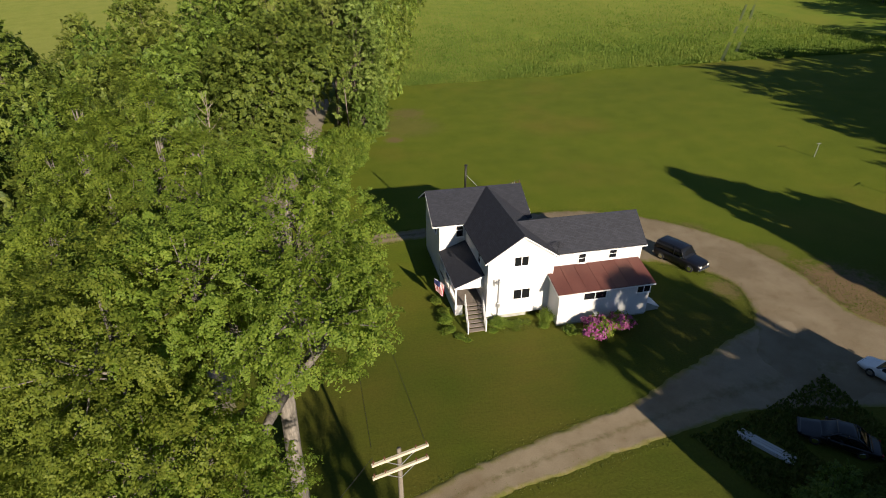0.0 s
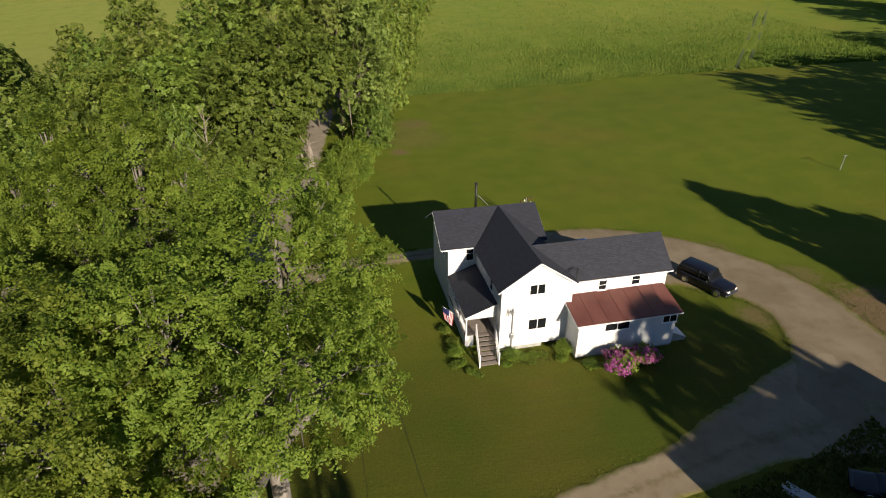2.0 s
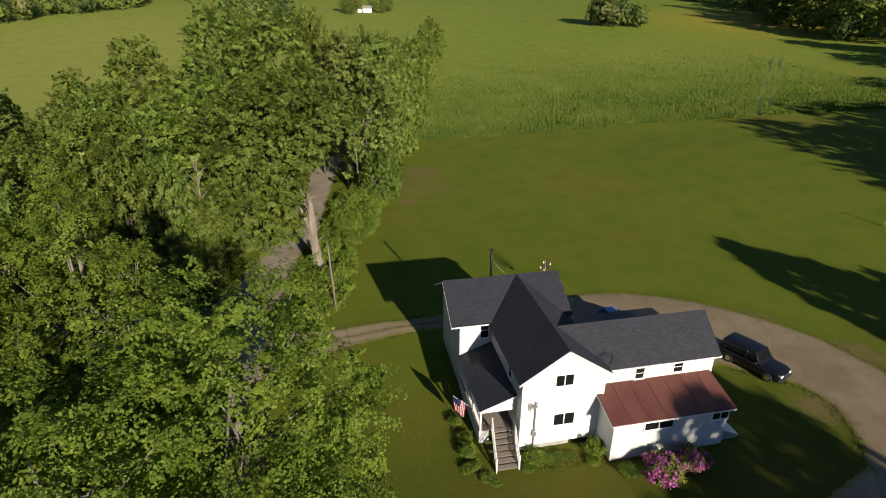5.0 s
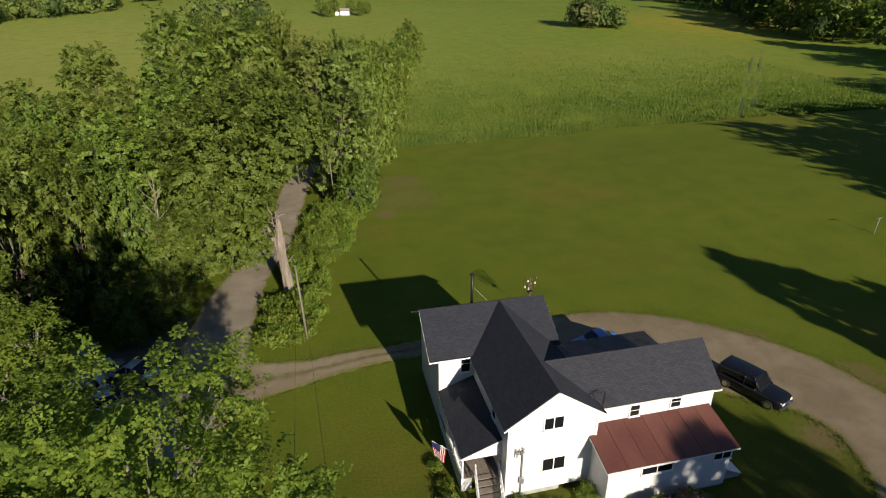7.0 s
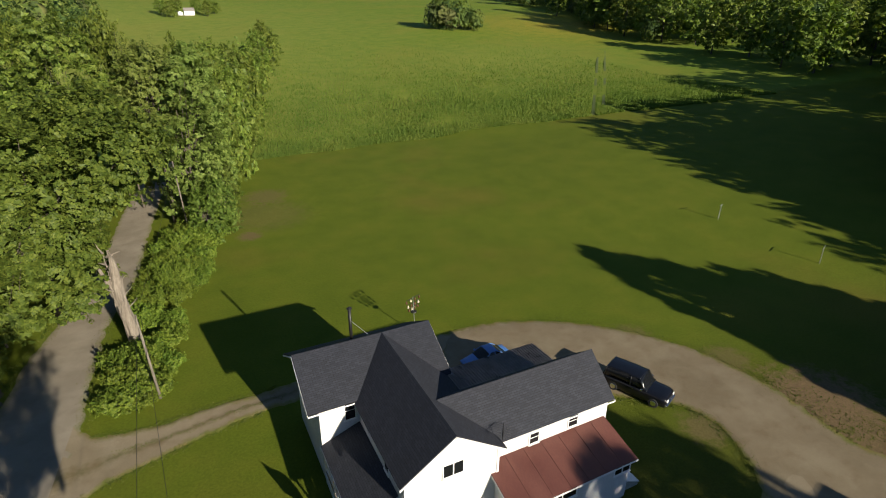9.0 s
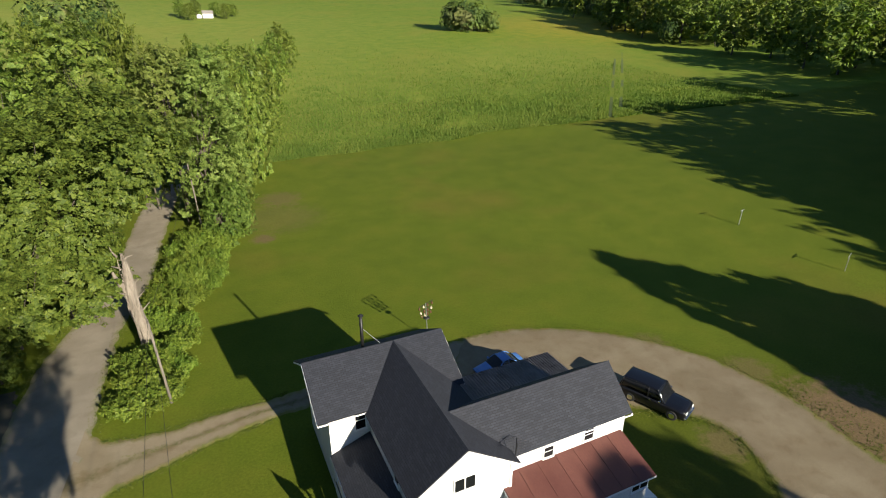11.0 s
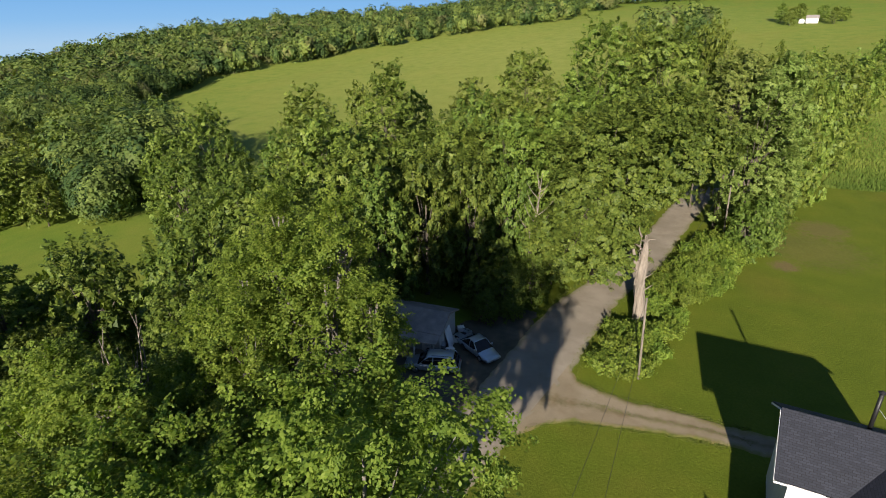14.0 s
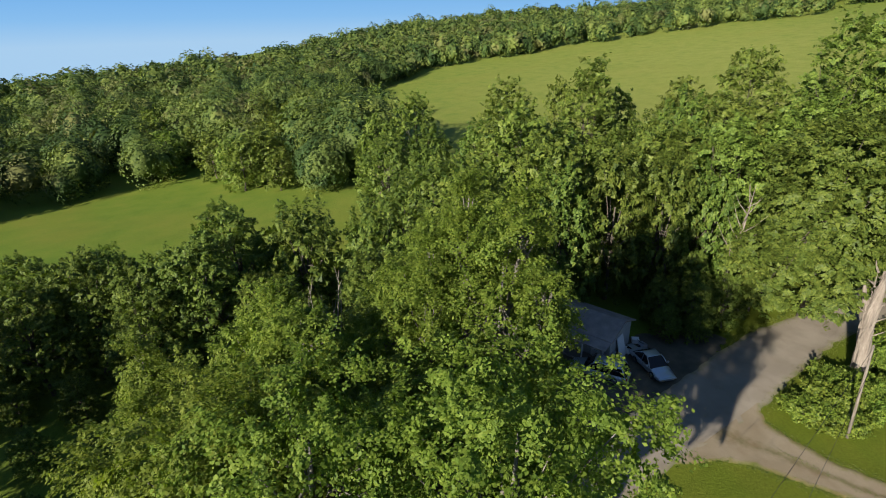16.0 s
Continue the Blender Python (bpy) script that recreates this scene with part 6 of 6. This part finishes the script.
# ---- vehicles ----
def wheel(parent, x, y, r=0.37, w=0.24):
    bm = bmesh.new()
    tube(bm, [(x, y - w / 2, r), (x, y - w / 2 + 0.04, r), (x, y + w / 2 - 0.04, r), (x, y + w / 2, r)], [r * 0.9, r, r, r * 0.9], 20)
    wh = part("tyre", bm, MAT["rubber"], parent)
    s = 1 if y > 0 else -1
    part("rim", tube(bmesh.new(), [(x, y + s * (w / 2 - 0.02), r), (x, y + s * (w / 2 + 0.012), r)], [r * 0.62, r * 0.55], 16), MAT["chrome"], wh)


def skin(sections):
    """A rounded shell through cross-sections (x, rows of (half width, z) from low to the middle line)."""
    bm = bmesh.new()
    rings = [[bm.verts.new((x, -w, z)) for w, z in rows] + [bm.verts.new((x, w, z)) for w, z in rows[::-1] if w > 1e-4] for x, rows in sections]
    for a, b in zip(rings, rings[1:]):
        n = len(a)
        for k in range(n):
            bm.faces.new((a[k], a[(k + 1) % n], b[(k + 1) % n], b[k]))
    bm.faces.new(rings[0][::-1])
    bm.faces.new(rings[-1])
    bmesh.ops.recalc_face_normals(bm, faces=bm.faces[:])
    return bm


def curve(x, xs, zs):
    """A smooth run through the given heights."""
    i = int(np.clip(np.searchsorted(xs, x) - 1, 0, len(xs) - 2))
    f = min(1.0, max(0.0, (x - xs[i]) / (xs[i + 1] - xs[i])))
    return zs[i] + (zs[i + 1] - zs[i]) * f * f * (3 - 2 * f)


def vehicle(name, m, paint, label, L, W, H, hood, kind):
    """Front towards +x. hood: where the windscreen's foot stands, counted from the front."""
    ob = thing(name, m, label, "car")
    f, b, w = L / 2, -L / 2, W / 2
    belt, nose = H * 0.58, H * (0.54 if kind == "truck" else 0.44)
    screen = f - hood
    xs = [b, b + 0.12, b + 0.7, screen, f - 0.5, f - 0.1, f]
    tops = [belt * 0.80, belt * 0.95, belt, belt, nose * 1.04, nose * 0.97, nose * 0.74]
    wide = [w * 0.80, w * 0.94, w, w, w * 0.97, w * 0.88, w * 0.74]
    low = []
    for x in np.linspace(b, f, 40):
        t, v = curve(x, xs, tops), curve(x, xs, wide)
        low.append((x, [(v * 0.90, 0.26), (v * 0.98, 0.36), (v, t * 0.62), (v * 0.985, t * 0.80), (v * 0.94, t * 0.92), (v * 0.82, t * 0.985), (v * 0.45, t * 1.015), (0.0, t * 1.02)]))
    part("body", skin(low), paint, ob, smooth=True)
    rake_f = 0.62 if kind == "truck" else 0.85
    back = {"truck": 0.22, "car": 1.0, "wagon": 0.42}[kind]
    foot = {"truck": 0.03, "car": 0.55, "wagon": 0.05}[kind]
    xs = [b + foot, b + foot + back, (b + screen) / 2, screen - rake_f, screen + 0.08]
    tops = [belt, H - 0.05, H, H - 0.03, belt]
    cab, lid = [], []
    for x in np.linspace(xs[0], xs[-1], 34):
        t = curve(x, xs, tops)
        lean = (t - belt) / (H - belt)
        v = w * (0.93 - (0.13 if kind == "truck" else 0.22) * lean)
        cab.append((x, [(w * 0.93, belt - 0.03), (w * 0.93 + (v - w * 0.93) * 0.5, belt + (t - belt) * 0.55), (v, belt + (t - belt) * 0.92), (v * 0.8, t), (0.0, t + 0.02)]))
        if lean > 0.86:
            lid.append((x, [(v * 1.005, t - 0.07), (v * 0.99, t - 0.02), (v * 0.82, t + 0.015), (0.0, t + 0.035)]))
    part("glasshouse", skin(cab), MAT["glass"], ob, smooth=True)
    part("roof", skin(lid), paint, ob, smooth=True)
    top = w * (0.80 if kind == "truck" else 0.71)
    for x, lean in ((screen - 0.1, -rake_f + 0.1), (screen - 1.25, -0.03), (b + foot + 0.12, back - 0.1)):
        for t in (-1, 1):
            bm = tube(bmesh.new(), [(x, t * w * 0.935, belt - 0.04), (x + lean * 0.55, t * (w * 0.935 + top) / 2 + t * 0.015, (belt + H) / 2 + 0.04), (x + lean, t * (top + 0.02), H - 0.06)], [0.05, 0.045, 0.04], 6)
            part("pillar", bm, paint, ob, smooth=True)
    for x in (f - 0.95, b + 1.0):
        for t in (-1, 1):
            wheel(ob, x, t * (w - 0.1), 0.39 if kind == "truck" else 0.33)
    for t in (-1, 1):
        part("headlight", boxes(((f - 0.16, t * w * 0.58 - 0.16, nose * 0.66), (f + 0.005, t * w * 0.58 + 0.16, nose * 0.84)), bevel=0.03), MAT["lamp"], ob)
        part("tail_light", boxes(((b - 0.01, t * w * 0.72 - 0.08, belt * 0.55), (b + 0.14, t * w * 0.72 + 0.1, belt * 0.84)), bevel=0.02), MAT["red_lamp"], ob)
        part("mirror", boxes(((screen - 0.35, t * (w + 0.10) - 0.1, belt + 0.02), (screen - 0.2, t * (w + 0.10) + 0.1, belt + 0.18)), bevel=0.04), MAT["chrome"] if kind == "truck" else paint, ob)
        part("handle", boxes(((screen - 1.1, t * w * 0.99 - 0.02, belt * 0.80), (screen - 0.95, t * w * 0.99 + 0.025, belt * 0.84))), MAT["chrome"], ob)
    part("grille", boxes(((f - 0.1, -w * 0.38, nose * 0.58), (f + 0.012, w * 0.38, nose * 0.80)), bevel=0.02), MAT["chrome"], ob)
    part("front_bumper", boxes(((f - 0.15, -w * 0.86, 0.36), (f + 0.09, w * 0.86, 0.56)), bevel=0.06), MAT["chrome"] if kind == "truck" else paint, ob)
    part("rear_bumper", boxes(((b - 0.09, -w * 0.90, 0.36), (b + 0.15, w * 0.90, 0.56)), bevel=0.06), MAT["chrome"] if kind == "truck" else paint, ob)
    if kind == "wagon":
        for t in (-1, 1):
            part("roof_rail", tube(bmesh.new(), [(b + foot + back + 0.1, t * w * 0.62, H + 0.05), (screen - rake_f - 0.3, t * w * 0.62, H + 0.06)], [0.02, 0.02], 6), MAT["iron"], ob)
    return ob


vehicle("black_suv", pose(33.45, 41.2, 0.03, 0, 0, -67), MAT["black_paint"], "large black sport utility vehicle parked on gravel beside the house", 5.2, 2.1, 1.95, 1.65, "truck")
vehicle("blue_car", pose(24.7, 49.9, 0.03, 0, 0, 183), MAT["blue_paint"], "blue sedan parked behind the house in its shade", 4.3, 1.75, 1.42, 1.25, "car")
vehicle("silver_sedan", pose(-14.1, 54.6, 0.02, 0, 0, -27), MAT["silver_paint"], "silver sedan parked in tree shade by the cottage", 4.4, 1.8, 1.45, 1.25, "car")
vehicle("silver_wagon", pose(-16.6, 50.6, 0.02, 0, 0, 200), MAT["silver_paint"], "silver station wagon with roof rails parked in shade", 4.7, 1.8, 1.6, 1.2, "wagon")

vehicle("dark_sedan", pose(29.6, 18.3, 0.03, 0, 0, 139), MAT["black_paint"], "old black sedan parked in the deep shade of the barn", 4.5, 1.78, 1.42, 1.25, "car")
vehicle("white_wagon", pose(38.5, 21.9, 0.03, 0, 0, 106), MAT["trim"], "white station wagon standing at the edge of the barn shade", 4.7, 1.8, 1.6, 1.2, "wagon")
stack = thing("board_pile", pose(24.9, 19.0, spot(24.9, 19.0), 0, 0, -59), "low pile of grey weathered boards lying in shade", "board pile")
for i in range(9):
    row, col = divmod(i, 4)
    bm = bmesh.new()
    box(bm, (-1.6 + 0.2 * math.sin(i * 2.3), -0.42 + col * 0.21 + row * 0.07, 0.01 + row * 0.055), (1.5 + 0.25 * math.sin(i * 3.7), -0.24 + col * 0.21 + row * 0.07, 0.05 + row * 0.055))
    part("board", bm, MAT["grey_side"], stack)

# cottage under the trees
cot = thing("cottage", pose(-20.2, 54.3, 0, 0, 0, 8), "small grey weathered cottage under the roadside trees", "cottage")
part("wall", boxes(((-2.9, -2.1, 0), (2.9, 2.1, 2.35))), MAT["grey_side"], cot)
for s in (-1, 1):
    bm = bmesh.new()
    prism(bm, [(0, 3.35), (0, 3.23), (s * 2.5, 2.26), (s * 2.5, 2.38)], "x", -3.2, 3.2)
    part("roof", bm, MAT["old_roof"], cot)
part("wall", prism(bmesh.new(), [(-2.1, 2.35), (2.1, 2.35), (0, 3.2)], "x", -2.85, 2.85), MAT["grey_side"], cot)
part("door", boxes(((1.2, -2.16, 0.1), (2.05, -2.09, 2.1))), MAT["trim"], cot)
for x in (-1.8, -0.2):
    part("window", boxes(((x - 0.45, -2.15, 0.95), (x + 0.45, -2.08, 1.85))), MAT["glass"], cot)

# all-terrain vehicles and oddments in the shade beside the cottage
def quad(m, label):
    ob = thing("quad_bike", m, label, "quad bike", "yard vehicles")
    part("chassis", boxes(((-0.75, -0.22, 0.32), (0.75, 0.22, 0.62)), bevel=0.06), MAT["iron"], ob)
    part("cowl", prism(bmesh.new(), [(0.15, 0.6), (0.85, 0.55), (0.8, 0.8), (0.35, 0.95)], "y", -0.3, 0.3), MAT["silver_paint"], ob)
    part("saddle", boxes(((-0.7, -0.18, 0.62), (0.15, 0.18, 0.8)), bevel=0.06), MAT["rubber"], ob)
    part("rack", boxes(((-0.95, -0.42, 0.84), (-0.35, 0.42, 0.88)), bevel=0.01), MAT["silver_paint"], ob)
    part("handlebar", tube(bmesh.new(), [(0.2, -0.4, 1.08), (0.32, 0, 0.95), (0.2, 0.4, 1.08)], [0.02, 0.02, 0.02], 6), MAT["iron"], ob)
    for x in (-0.6, 0.62):
        for y in (-0.42, 0.42):
            wheel(ob, x, y, 0.3, 0.24)


quad(pose(-17.6, 53.0, 0, 0, 0, 20), "pale grey quad bike parked in the shaded yard")
quad(pose(-16.2, 55.9, 0, 0, 0, 75), "grey quad bike parked beside the silver sedan")
# porch front and household clutter
for x in (-2.8, -0.9, 0.9, 2.8):
    part("porch_post", boxes(((x - 0.05, -3.35, 0), (x + 0.05, -3.25, 2.0)), bevel=0.01), MAT["trim"], cot)
part("porch_roof", prism(bmesh.new(), [(-2.05, 2.42), (-2.05, 2.34), (-3.6, 1.98), (-3.6, 2.06)], "x", -3.1, 3.1), MAT["old_roof"], cot)
part("porch_floor", boxes(((-3.0, -3.4, 0), (3.0, -2.1, 0.22)), bevel=0.02), MAT["deck"], cot)
for x, y, turn, w in ((-17.0, 55.2, 15, 0.9), (-16.4, 53.4, 60, 0.7), (-17.2, 57.2, 40, 0.6)):
    tote = thing("storage_tote", pose(x, y, 0, 0, 0, turn), "white plastic storage tote standing on bare dirt", "storage box", "yard clutter")
    part("tub", boxes(((-w / 2, -0.25, 0), (w / 2, 0.25, 0.42)), bevel=0.05), MAT["trim"], tote)
    part("lid", boxes(((-w / 2 - 0.03, -0.28, 0.42), (w / 2 + 0.03, 0.28, 0.48)), bevel=0.02), MAT["lamp"], tote)
sheet = thing("leaning_panel", pose(-16.75, 54.4, 0, 0, 0, 8), "pale weathered panel leaning against the cottage wall", "panel")
part("board", prism(bmesh.new(), [(0.0, 0.0), (0.06, 0.0), (-0.42, 1.9), (-0.48, 1.9)], "y", -0.6, 0.6), MAT["trim"], sheet)
pile = thing("brush_pile", pose(-16.6, 60.6, 0), "heap of rusty brown brush and boards", "brush pile")
for i in range(16):
    a, b = i * 2.4, 0.25 * i
    part("board", tube(bmesh.new(), [(0.9 * math.cos(a), 0.9 * math.sin(a), 0.05), (-0.5 * math.cos(a + b), -0.5 * math.sin(a + b), 0.3 + 0.05 * i)], [0.05, 0.04], 5), MAT["rust"], pile)
bulk = thing("cellar_hatch", pose(25.2, 34.3, 0), "pale sloping cellar hatch against the end wall", "cellar hatch")
part("cheeks", prism(bmesh.new(), [(0, 0), (1.5, 0), (1.5, 0.25), (0, 1.0)], "y", 0.0, 1.3), MAT["block"], bulk)
part("lid", prism(bmesh.new(), [(0, 1.06), (0, 1.0), (1.55, 0.25), (1.55, 0.31)], "y", -0.05, 1.35), MAT["trim"], bulk)
far_house = thing("far_house", pose(26, 378, spot(26, 378)) @ Matrix.Scale(0.55, 4), "small white house far off among trees", "house")
part("wall", prism(bmesh.new(), [(-4, 0), (4, 0), (4, 4.5), (0, 7), (-4, 4.5)], "x", -5, 5), MAT["white"], far_house)
for t in (-1, 1):
    part("roof", prism(bmesh.new(), [(0, 7.3), (0, 7.1), (t * 4.4, 4.3), (t * 4.4, 4.5)], "x", -5.3, 5.3), MAT["old_roof"], far_house)
part("wall", prism(bmesh.new(), [(-10.5, 0), (-6.0, 0), (-6.0, 3), (-8.2, 4.2), (-10.5, 3)], "y", -3, 3), MAT["white"], far_house)
